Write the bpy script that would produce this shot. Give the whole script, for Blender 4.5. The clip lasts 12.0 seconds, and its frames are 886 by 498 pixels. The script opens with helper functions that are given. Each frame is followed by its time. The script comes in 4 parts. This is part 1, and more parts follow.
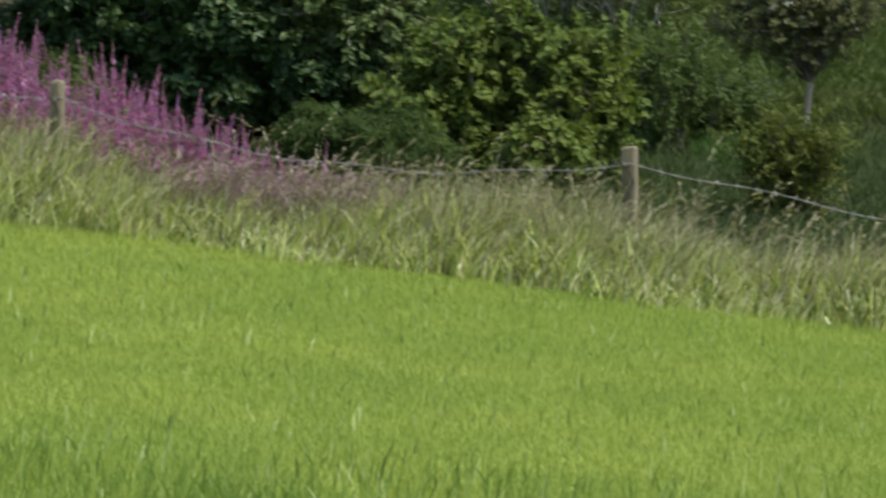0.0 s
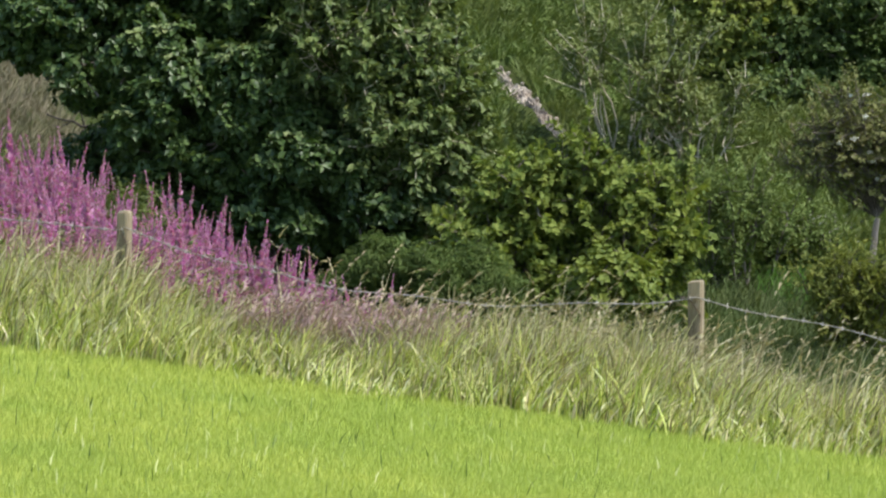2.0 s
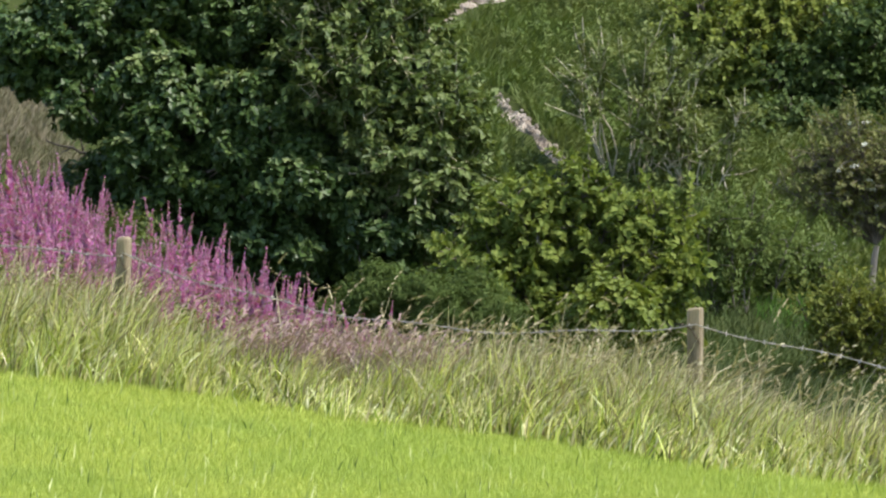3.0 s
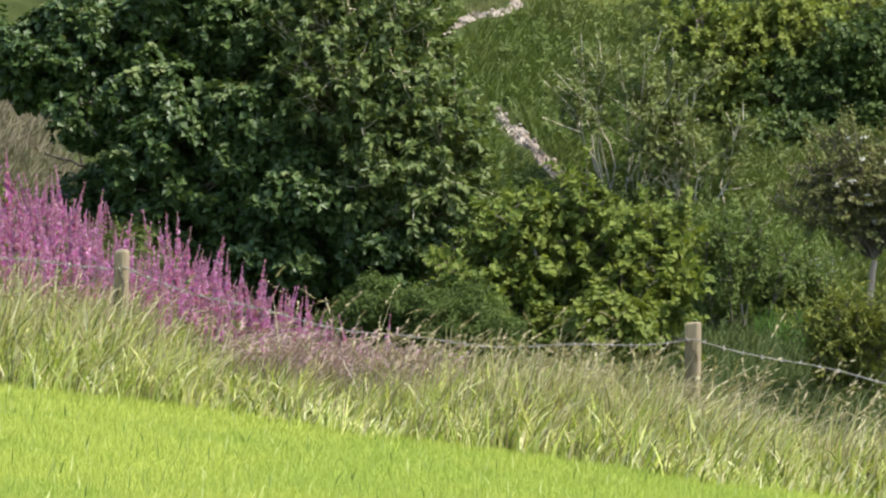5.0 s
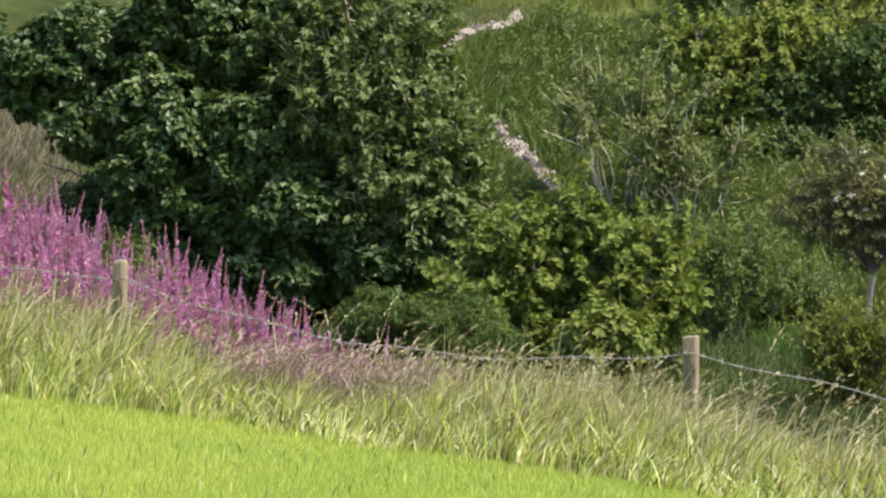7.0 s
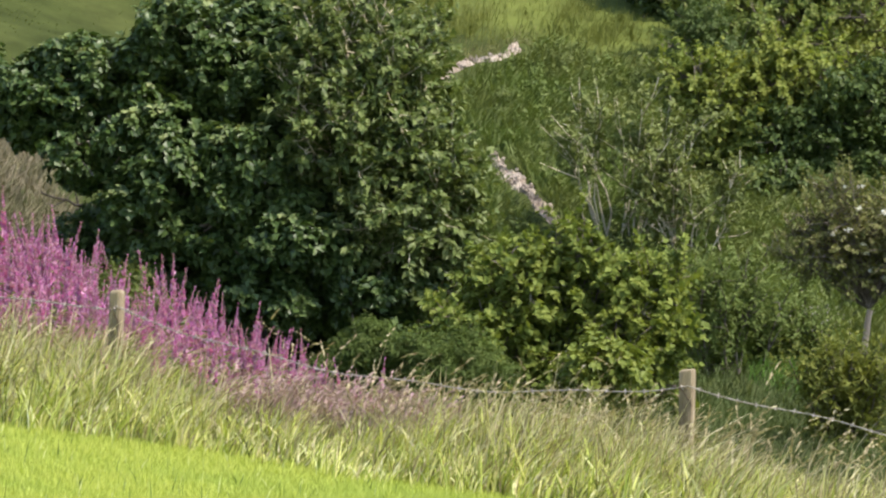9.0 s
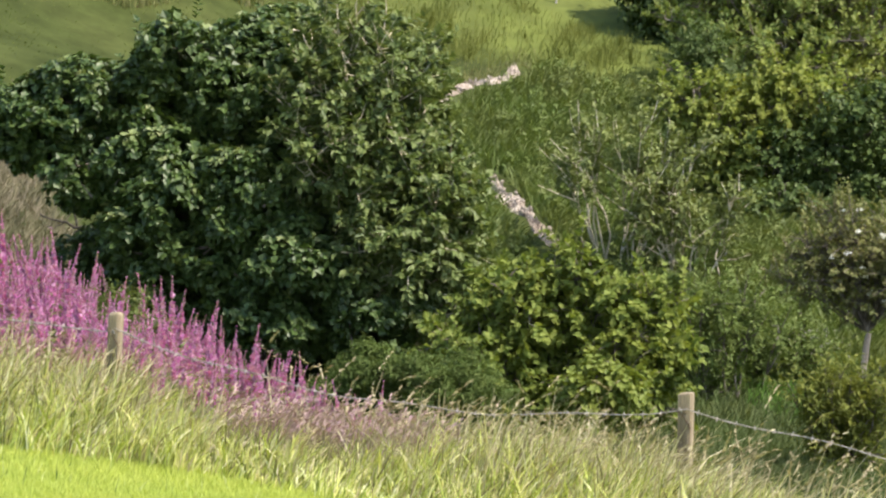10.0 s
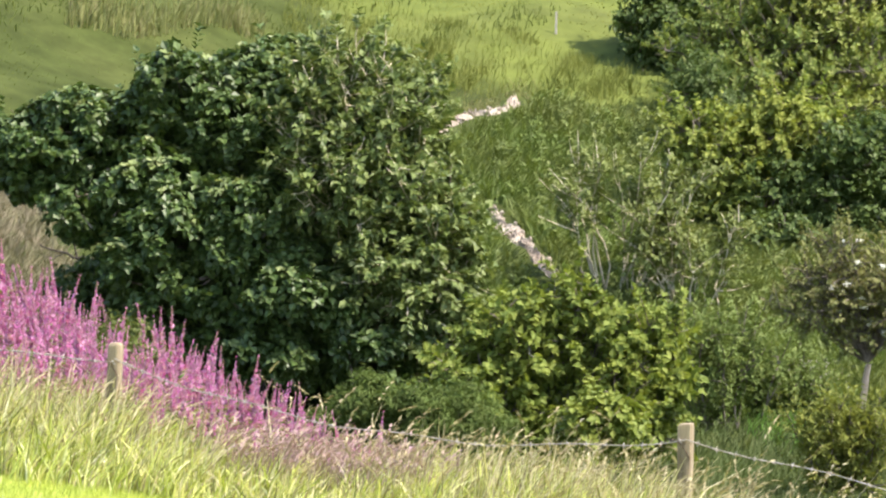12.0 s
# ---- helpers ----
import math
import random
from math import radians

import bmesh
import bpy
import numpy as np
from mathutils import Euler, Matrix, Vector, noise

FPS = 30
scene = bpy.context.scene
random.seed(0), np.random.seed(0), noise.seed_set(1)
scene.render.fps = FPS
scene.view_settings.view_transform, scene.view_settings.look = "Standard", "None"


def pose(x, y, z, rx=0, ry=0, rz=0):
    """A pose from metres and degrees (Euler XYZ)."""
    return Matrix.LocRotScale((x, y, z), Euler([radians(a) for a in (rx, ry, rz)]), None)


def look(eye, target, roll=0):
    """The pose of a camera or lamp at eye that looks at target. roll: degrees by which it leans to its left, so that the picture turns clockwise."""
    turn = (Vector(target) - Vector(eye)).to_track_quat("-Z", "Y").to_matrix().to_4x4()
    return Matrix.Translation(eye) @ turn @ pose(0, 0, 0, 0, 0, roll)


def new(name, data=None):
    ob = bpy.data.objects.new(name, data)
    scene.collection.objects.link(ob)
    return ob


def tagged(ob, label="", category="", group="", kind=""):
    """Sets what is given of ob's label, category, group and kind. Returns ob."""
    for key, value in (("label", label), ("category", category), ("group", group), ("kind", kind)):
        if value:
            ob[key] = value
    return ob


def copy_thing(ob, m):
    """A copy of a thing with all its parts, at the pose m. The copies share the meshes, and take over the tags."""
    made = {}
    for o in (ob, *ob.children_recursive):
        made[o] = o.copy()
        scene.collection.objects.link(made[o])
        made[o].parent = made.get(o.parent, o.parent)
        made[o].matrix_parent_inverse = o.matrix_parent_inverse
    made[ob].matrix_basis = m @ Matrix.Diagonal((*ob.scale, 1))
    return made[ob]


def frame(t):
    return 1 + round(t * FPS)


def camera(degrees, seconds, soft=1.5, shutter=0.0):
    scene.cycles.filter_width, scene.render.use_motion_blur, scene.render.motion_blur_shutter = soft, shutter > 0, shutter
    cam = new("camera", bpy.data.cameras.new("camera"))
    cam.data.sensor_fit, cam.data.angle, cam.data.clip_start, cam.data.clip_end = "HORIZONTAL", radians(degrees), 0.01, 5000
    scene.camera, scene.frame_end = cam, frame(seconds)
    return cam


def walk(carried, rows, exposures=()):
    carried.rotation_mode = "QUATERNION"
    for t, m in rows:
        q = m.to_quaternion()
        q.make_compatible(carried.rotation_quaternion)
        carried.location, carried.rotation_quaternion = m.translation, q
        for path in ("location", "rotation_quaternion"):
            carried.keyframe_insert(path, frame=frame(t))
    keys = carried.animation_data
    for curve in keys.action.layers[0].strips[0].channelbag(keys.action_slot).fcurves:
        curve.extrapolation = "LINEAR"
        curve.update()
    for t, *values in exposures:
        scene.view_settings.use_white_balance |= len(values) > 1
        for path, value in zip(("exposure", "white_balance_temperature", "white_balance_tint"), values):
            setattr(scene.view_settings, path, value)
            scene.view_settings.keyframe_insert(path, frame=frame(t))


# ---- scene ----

# The camera stands on a tripod in a sloping meadow, tilts up and settles.
EYE = 1.6
LENS = 10.0
cam = camera(LENS, 12.0, soft=2.3, shutter=0.5)
ROWS = [
    (0.0, 85.939, 0.000, -0.725), (0.1, 86.009, -0.020, -0.477), (0.2, 86.105, -0.050, -0.221), (0.3, 86.188, -0.080, -0.092),
    (0.4, 86.278, -0.110, -0.001), (0.5, 86.374, -0.130, 0.047), (1.0, 86.849, -0.180, 0.052), (1.5, 87.189, -0.255, 0.053),
    (2.0, 87.437, -0.335, 0.042), (2.5, 87.613, -0.380, 0.038), (3.0, 87.741, -0.425, 0.037), (5.0, 87.896, -0.590, 0.021),
    (5.5, 87.928, -0.685, 0.025), (6.0, 87.962, -0.765, 0.023), (6.5, 87.998, -0.825, 0.022), (7.0, 88.033, -0.940, 0.018),
    (9.0, 88.396, -1.275, -0.007), (9.5, 88.523, -1.332, -0.010), (10.0, 88.654, -1.358, -0.017), (10.5, 88.774, -1.376, -0.019),
    (11.0, 88.891, -1.384, -0.019), (11.5, 88.963, -1.388, -0.020), (12.0, 89.000, -1.375, -0.020),
]
EXPOSURES = [(0.0, 0.05, 6050, 8), (0.5, 0.26, 6100, 10), (1.0, 0.48, 6150, 11), (3.0, 0.79, 6350, 12), (5.0, 0.92, 6450, 13), (7.0, 0.90, 6550, 15), (9.0, 0.98, 6700, 16), (10.0, 1.15, 6750, 17), (11.0, 1.38, 6800, 17), (12.0, 1.58, 6800, 17)]
walk(cam, [(t, pose(0, 0, EYE, rx, ry, rz)) for t, rx, ry, rz in ROWS], EXPOSURES)

# ---- light: broken sun from the side, slightly behind the camera ----
SUN_AZIMUTH, SUN_ELEVATION = radians(119), radians(57)
world = bpy.data.worlds.new("sky")
scene.world = world
world.use_nodes = True
sky = world.node_tree.nodes.new("ShaderNodeTexSky")
sky.sky_type, sky.sun_disc = "NISHITA", False
sky.sun_elevation, sky.sun_rotation = SUN_ELEVATION, SUN_AZIMUTH
back = world.node_tree.nodes["Background"]
back.inputs["Strength"].default_value = 0.15
world.node_tree.links.new(sky.outputs["Color"], back.inputs["Color"])
sun_data = bpy.data.lights.new("sun", "SUN")
sun_data.energy, sun_data.angle, sun_data.color = 3.95, radians(2.5), (1.0, 0.95, 0.86)
sun = new("sun", sun_data)
toward = Vector((math.sin(SUN_AZIMUTH) * math.cos(SUN_ELEVATION), math.cos(SUN_AZIMUTH) * math.cos(SUN_ELEVATION), math.sin(SUN_ELEVATION)))
sun.matrix_world = look(toward * 60, (0, 0, 0))


# ---- materials ----
def node_material(name):
    m = bpy.data.materials.new(name)
    m.use_nodes = True
    nt = m.node_tree
    return m, nt, nt.nodes["Principled BSDF"]


def ramp_node(nt, colours):
    r = nt.nodes.new("ShaderNodeValToRGB")
    while len(r.color_ramp.elements) < len(colours):
        r.color_ramp.elements.new(0.5)
    for i, c in enumerate(colours):
        e = r.color_ramp.elements[i]
        e.position, e.color = i / (len(colours) - 1), (*c, 1)
    return r


def noise_node(nt, scale, detail=3.0, rough=0.55):
    g = nt.nodes.new("ShaderNodeNewGeometry")
    n = nt.nodes.new("ShaderNodeTexNoise")
    n.inputs["Scale"].default_value, n.inputs["Detail"].default_value, n.inputs["Roughness"].default_value = scale, detail, rough
    nt.links.new(g.outputs["Position"], n.inputs["Vector"])
    return n


def mix_node(nt, a, b, fac, mode="MIX"):
    x = nt.nodes.new("ShaderNodeMix")
    x.data_type, x.blend_type = "RGBA", mode
    for sock, v in ((x.inputs[0], fac), (x.inputs[6], a), (x.inputs[7], b)):
        if isinstance(v, (int, float)):
            sock.default_value = v
        elif isinstance(v, tuple):
            sock.default_value = (*v, 1)
        else:
            nt.links.new(v, sock)
    return x.outputs[2]


def leafy(name, colours, patch=None, patch_scale=0.7, patch_amount=0.6, rough=0.55, through_light=0.32, gloss=0.22):
    """Leaves or blades: a colour for each piece, drifting over patches, with light shining through."""
    m, nt, b = node_material(name)
    g = nt.nodes.new("ShaderNodeNewGeometry")
    r = ramp_node(nt, colours)
    nt.links.new(g.outputs["Random Per Island"], r.inputs["Fac"])
    col = r.outputs["Color"]
    if patch:
        n = noise_node(nt, patch_scale, 2.0)
        k = ramp_node(nt, [(0, 0, 0), (patch_amount,) * 3])
        k.color_ramp.elements[0].position, k.color_ramp.elements[1].position = 0.42, 0.62
        nt.links.new(n.outputs["Fac"], k.inputs["Fac"])
        col = mix_node(nt, col, patch, k.outputs["Color"])
    nt.links.new(col, b.inputs["Base Color"])
    b.inputs["Roughness"].default_value = rough
    b.inputs["Specular IOR Level"].default_value = gloss
    t = nt.nodes.new("ShaderNodeBsdfTranslucent")
    nt.links.new(mix_node(nt, col, (1.0, 1.0, 0.55), 1.0, "MULTIPLY"), t.inputs["Color"])
    s = nt.nodes.new("ShaderNodeMixShader")
    s.inputs[0].default_value = through_light
    nt.links.new(b.outputs[0], s.inputs[1])
    nt.links.new(t.outputs[0], s.inputs[2])
    nt.links.new(s.outputs[0], nt.nodes["Material Output"].inputs["Surface"])
    return m


def rough_material(name, colours, scale, fine, rough=0.9, bump=0.4, stretch=None, grain=0.8):
    m, nt, b = node_material(name)
    n, n2 = noise_node(nt, scale, 4.0), noise_node(nt, fine, 5.0, 0.65)
    if stretch:
        tc = nt.nodes.new("ShaderNodeTexCoord")
        mp = nt.nodes.new("ShaderNodeMapping")
        mp.inputs["Scale"].default_value = stretch
        nt.links.new(tc.outputs["Object"], mp.inputs["Vector"])
        for k in (n, n2):
            nt.links.new(mp.outputs["Vector"], k.inputs["Vector"])
    r = ramp_node(nt, colours)
    r.color_ramp.elements[0].position, r.color_ramp.elements[-1].position = 0.3, 0.7
    nt.links.new(n.outputs["Fac"], r.inputs["Fac"])
    k = ramp_node(nt, [(0.45, 0.45, 0.45), (1.25, 1.25, 1.25)])
    nt.links.new(n2.outputs["Fac"], k.inputs["Fac"])
    nt.links.new(mix_node(nt, r.outputs["Color"], k.outputs["Color"], grain, "MULTIPLY"), b.inputs["Base Color"])
    b.inputs["Roughness"].default_value = rough
    bp = nt.nodes.new("ShaderNodeBump")
    bp.inputs["Strength"].default_value, bp.inputs["Distance"].default_value = bump, 0.02
    nt.links.new(n2.outputs["Fac"], bp.inputs["Height"])
    nt.links.new(bp.outputs["Normal"], b.inputs["Normal"])
    return m


def hill_turf():
    """Turf with light painted in: sunlit paler and yellower on the high shoulder, shaded darker below, with soft
    streaks.
    """
    m, nt, b = node_material("hillside_turf")
    g = nt.nodes.new("ShaderNodeNewGeometry")
    xyz = nt.nodes.new("ShaderNodeSeparateXYZ")
    nt.links.new(g.outputs["Position"], xyz.inputs[0])

    def calc(op, a, c):
        n = nt.nodes.new("ShaderNodeMath")
        n.operation = op
        for sock, v in zip(n.inputs, (a, c)):
            if isinstance(v, (int, float)):
                sock.default_value = v
            else:
                nt.links.new(v, sock)
        return n.outputs[0]

    def step(v, lo, hi):
        n = nt.nodes.new("ShaderNodeMapRange")
        n.interpolation_type = "SMOOTHSTEP"
        n.inputs["From Min"].default_value, n.inputs["From Max"].default_value = lo, hi
        nt.links.new(v, n.inputs["Value"])
        return n.outputs["Result"]

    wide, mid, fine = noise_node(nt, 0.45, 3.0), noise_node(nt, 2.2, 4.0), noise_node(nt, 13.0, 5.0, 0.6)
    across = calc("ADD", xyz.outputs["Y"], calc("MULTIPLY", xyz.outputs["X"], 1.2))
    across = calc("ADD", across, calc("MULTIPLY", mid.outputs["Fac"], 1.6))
    # mask of the shoulder that gets the painted sunlight
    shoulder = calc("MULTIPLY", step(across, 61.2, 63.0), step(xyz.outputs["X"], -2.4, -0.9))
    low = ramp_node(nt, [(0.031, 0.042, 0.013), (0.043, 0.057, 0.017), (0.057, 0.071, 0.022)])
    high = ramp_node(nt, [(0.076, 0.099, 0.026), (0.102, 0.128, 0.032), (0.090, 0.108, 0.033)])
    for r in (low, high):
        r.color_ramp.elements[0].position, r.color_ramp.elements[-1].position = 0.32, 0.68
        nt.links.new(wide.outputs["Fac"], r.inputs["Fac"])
    k = ramp_node(nt, [(0.72, 0.72, 0.70), (1.2, 1.18, 1.12)])
    k.color_ramp.elements[0].position, k.color_ramp.elements[-1].position = 0.3, 0.7
    nt.links.new(mid.outputs["Fac"], k.inputs["Fac"])
    q = ramp_node(nt, [(0.6, 0.6, 0.6), (1.3, 1.3, 1.3)])
    nt.links.new(fine.outputs["Fac"], q.inputs["Fac"])
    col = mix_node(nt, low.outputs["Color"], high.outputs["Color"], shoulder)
    col = mix_node(nt, col, k.outputs["Color"], 1.0, "MULTIPLY")
    nt.links.new(mix_node(nt, col, q.outputs["Color"], 0.6, "MULTIPLY"), b.inputs["Base Color"])
    b.inputs["Roughness"].default_value = 0.95
    b.inputs["Specular IOR Level"].default_value = 0.03
    return m


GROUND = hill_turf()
FIELD = leafy("short_field_grass", [(0.330, 0.400, 0.088), (0.455, 0.505, 0.116), (0.560, 0.590, 0.150), (0.390, 0.455, 0.100), (0.490, 0.535, 0.126)], (0.345, 0.432, 0.098), 0.8, 0.6, through_light=0.4, gloss=0.15, rough=0.7)
VERGE = leafy("tall_verge_grass", [(0.066, 0.090, 0.018), (0.225, 0.288, 0.058), (0.500, 0.576, 0.124), (0.690, 0.710, 0.225), (0.720, 0.655, 0.355), (0.372, 0.440, 0.086), (0.120, 0.162, 0.034)], (0.470, 0.473, 0.145), 1.1, 0.25)
DRY_VERGE = leafy("dry_verge_grass", [(0.110, 0.088, 0.044), (0.500, 0.440, 0.250), (0.230, 0.200, 0.098), (0.700, 0.640, 0.420), (0.400, 0.385, 0.160)], rough=0.7, through_light=0.25, gloss=0.15)
SCRUB = leafy("soft_scrub_leaves", [(0.104, 0.150, 0.040), (0.134, 0.182, 0.050), (0.170, 0.215, 0.066)], (0.120, 0.178, 0.040), 0.7, 0.6, rough=0.65, through_light=0.35, gloss=0.15)
TAN_BARK = rough_material("tan_elder_bark", [(0.30, 0.21, 0.14), (0.50, 0.38, 0.28), (0.64, 0.52, 0.42)], 9.0, 60.0, stretch=(1, 1, 0.25))
# pale blade colour that carries the sun highlights of the verge
PALE_BLADE = leafy("pale_verge_blades", [(0.56, 0.62, 0.24), (0.68, 0.70, 0.36), (0.76, 0.74, 0.50), (0.62, 0.66, 0.28)], rough=0.5, through_light=0.3, gloss=0.35)
STRAW = leafy("grass_seed_heads", [(0.210, 0.170, 0.090), (0.450, 0.410, 0.230), (0.310, 0.250, 0.155), (0.600, 0.560, 0.350)], (0.340, 0.290, 0.185), 1.0, 0.3, rough=0.7, through_light=0.25, gloss=0.15)
MAUVE = leafy("mauve_seed_heads", [(0.36, 0.25, 0.27), (0.46, 0.32, 0.32), (0.40, 0.32, 0.24)], rough=0.7, through_light=0.25, gloss=0.15)
COARSE = leafy("coarse_meadow_grass", [(0.19, 0.27, 0.055), (0.26, 0.35, 0.072), (0.34, 0.41, 0.095)], (0.20, 0.30, 0.06), 1.6, 0.5, through_light=0.4, gloss=0.15)
BLADE = leafy("loose_dark_blades", [(0.07, 0.12, 0.03), (0.16, 0.23, 0.05), (0.60, 0.64, 0.26), (0.66, 0.68, 0.34)])
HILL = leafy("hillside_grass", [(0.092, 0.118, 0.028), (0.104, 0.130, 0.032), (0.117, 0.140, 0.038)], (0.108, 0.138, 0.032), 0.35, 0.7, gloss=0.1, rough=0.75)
DRY = leafy("dry_bank_grass", [(0.205, 0.175, 0.115), (0.275, 0.232, 0.158), (0.18, 0.172, 0.09)], (0.155, 0.16, 0.072), 1.5, 0.5, rough=0.75, through_light=0.2, gloss=0.15)
HERB = leafy("bank_herbs", [(0.085, 0.111, 0.028), (0.120, 0.155, 0.038), (0.163, 0.192, 0.052)], (0.107, 0.166, 0.032), 0.9, 0.6)
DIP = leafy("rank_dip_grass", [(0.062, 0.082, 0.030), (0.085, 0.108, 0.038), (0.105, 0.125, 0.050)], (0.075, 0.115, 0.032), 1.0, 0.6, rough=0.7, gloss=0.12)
LUSH = leafy("lush_green_grass", [(0.085, 0.180, 0.030), (0.115, 0.225, 0.038), (0.140, 0.250, 0.050)], rough=0.65, through_light=0.4, gloss=0.15)
MOUND = leafy("fine_green_herbs", [(0.080, 0.125, 0.030), (0.108, 0.156, 0.040), (0.130, 0.170, 0.052)], rough=0.7, gloss=0.15)
NETTLE = leafy("soft_green_herbs", [(0.124, 0.167, 0.028), (0.166, 0.211, 0.036), (0.206, 0.238, 0.048)])
BROAD = leafy("dark_glossy_leaves", [(0.026, 0.052, 0.014), (0.046, 0.088, 0.020), (0.072, 0.122, 0.029), (0.118, 0.172, 0.052)], (0.078, 0.120, 0.028), 0.6, 0.30, rough=0.45, through_light=0.24, gloss=0.38)
ASHEN = leafy("olive_slender_leaves", [(0.066, 0.100, 0.029), (0.104, 0.150, 0.042), (0.148, 0.196, 0.056), (0.205, 0.250, 0.090)], (0.115, 0.152, 0.042), 0.9, 0.5, rough=0.5, gloss=0.25)
HAW = leafy("yellow_green_leaves", [(0.090, 0.136, 0.030), (0.142, 0.195, 0.041), (0.192, 0.244, 0.050), (0.242, 0.285, 0.070)], (0.200, 0.238, 0.044), 1.0, 0.5, rough=0.6, through_light=0.4, gloss=0.15)
YELLOWING = leafy("yellowing_leaves", [(0.112, 0.158, 0.036), (0.166, 0.220, 0.048), (0.225, 0.278, 0.060), (0.285, 0.322, 0.082)], (0.262, 0.280, 0.056), 1.0, 0.5, rough=0.6, through_light=0.4, gloss=0.15)
OLIVE = leafy("olive_leaves", [(0.125, 0.152, 0.035), (0.176, 0.202, 0.045), (0.234, 0.252, 0.059)], (0.167, 0.188, 0.040), 1.0, 0.5, rough=0.6, through_light=0.4, gloss=0.15)
WILLOW = leafy("grey_green_leaves", [(0.120, 0.152, 0.045), (0.160, 0.196, 0.058), (0.215, 0.250, 0.085)], (0.135, 0.160, 0.046), 1.2, 0.4)
BROWNISH = leafy("olive_brown_leaves", [(0.135, 0.155, 0.050), (0.185, 0.200, 0.070), (0.240, 0.245, 0.092), (0.190, 0.172, 0.082)], (0.150, 0.178, 0.058), 1.0, 0.4, rough=0.65, gloss=0.15)
MIDGREEN = leafy("mid_green_leaves", [(0.110, 0.165, 0.044), (0.172, 0.236, 0.062), (0.245, 0.300, 0.088), (0.215, 0.232, 0.084)], (0.265, 0.285, 0.072), 0.55, 0.6, rough=0.65, through_light=0.38, gloss=0.15)
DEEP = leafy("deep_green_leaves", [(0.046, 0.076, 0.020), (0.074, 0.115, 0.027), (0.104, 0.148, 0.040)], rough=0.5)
PETAL = leafy("purple_petals", [(0.500, 0.150, 0.390), (0.650, 0.220, 0.510), (0.380, 0.205, 0.310), (0.690, 0.370, 0.570), (0.510, 0.295, 0.410)], rough=0.6, through_light=0.4, gloss=0.15)
STEM = leafy("reddish_stems", [(0.268, 0.132, 0.095), (0.215, 0.187, 0.074)], rough=0.6, through_light=0.05)
HERBLEAF = leafy("willowherb_leaves", [(0.134, 0.209, 0.053), (0.201, 0.264, 0.063), (0.268, 0.220, 0.116)])
YOUNG = leafy("pale_young_leaves", [(0.16, 0.215, 0.07), (0.21, 0.26, 0.10), (0.28, 0.32, 0.15)], rough=0.6, gloss=0.2)
# lighter, yellower hill grass: the sunlight is in the colour
SUNLIT_GRASS = leafy("sunlit_grass", [(0.168, 0.190, 0.042), (0.190, 0.212, 0.050), (0.178, 0.196, 0.052)], (0.148, 0.178, 0.038), 0.6, 0.5, gloss=0.15, rough=0.7)
TURF = rough_material("bright_field_turf", [(0.290, 0.368, 0.076), (0.390, 0.450, 0.098)], 0.7, 18.0, grain=0.4)
WHITE = leafy("white_blossom", [(0.70, 0.70, 0.62), (0.80, 0.80, 0.74)], rough=0.7, through_light=0.2)
FLUFF = leafy("faded_flower_fluff", [(0.22, 0.21, 0.16), (0.36, 0.34, 0.30)], rough=0.8, through_light=0.2, gloss=0.1)
BARK = rough_material("grey_brown_bark", [(0.07, 0.055, 0.04), (0.14, 0.115, 0.09), (0.24, 0.21, 0.17)], 9.0, 60.0, stretch=(1, 1, 0.25))
DEAD_BARK = rough_material("dark_dead_bark", [(0.025, 0.020, 0.016), (0.055, 0.045, 0.036), (0.09, 0.075, 0.06)], 9.0, 60.0, stretch=(1, 1, 0.25))
PALE_BARK = rough_material("pale_bark", [(0.42, 0.36, 0.23), (0.56, 0.49, 0.35), (0.68, 0.61, 0.46)], 9.0, 60.0, stretch=(1, 1, 0.25))
WOOD = rough_material("weathered_post_wood", [(0.15, 0.115, 0.062), (0.27, 0.215, 0.130), (0.40, 0.345, 0.24)], 16.0, 90.0, rough=0.85, stretch=(1, 1, 0.12))
PAINT = rough_material("faded_painted_wood", [(0.384, 0.354, 0.303), (0.484, 0.447, 0.396)], 12.0, 60.0, rough=0.7, bump=0.1)
CHALK = rough_material("crumbling_chalk", [(0.190, 0.145, 0.100), (0.350, 0.295, 0.230), (0.540, 0.480, 0.390)], 6.0, 34.0, bump=0.8)
wire_mat, wnt, wb = node_material("galvanised_wire")
wb.inputs["Metallic"].default_value, wb.inputs["Roughness"].default_value = 0.35, 0.55
wn = noise_node(wnt, 25.0)
wr = ramp_node(wnt, [(0.25, 0.22, 0.185), (0.44, 0.41, 0.36)])
wnt.links.new(wn.outputs["Fac"], wr.inputs["Fac"])
wnt.links.new(wr.outputs["Color"], wb.inputs["Base Color"])
WIRE = wire_mat
RUST = rough_material("rusty_wire", [(0.10, 0.06, 0.035), (0.20, 0.13, 0.08)], 30.0, 120.0, rough=0.8)


# ---- mesh helpers ----
def mesh_of(name, verts, faces, material, smooth=False):
    """A mesh from arrays: verts (n, 3) and faces (m, 3 or 4)."""
    verts, faces = np.asarray(verts, np.float32), np.asarray(faces, np.int32)
    me = bpy.data.meshes.new(name)
    me.vertices.add(len(verts))
    me.vertices.foreach_set("co", verts.ravel())
    k = faces.shape[1]
    me.loops.add(faces.size)
    me.loops.foreach_set("vertex_index", faces.ravel())
    me.polygons.add(len(faces))
    me.polygons.foreach_set("loop_start", np.arange(0, faces.size, k, dtype=np.int32))
    me.polygons.foreach_set("use_smooth", np.full(len(faces), smooth))
    me.update(calc_edges=True)
    me.validate()
    me.materials.append(material)
    return me


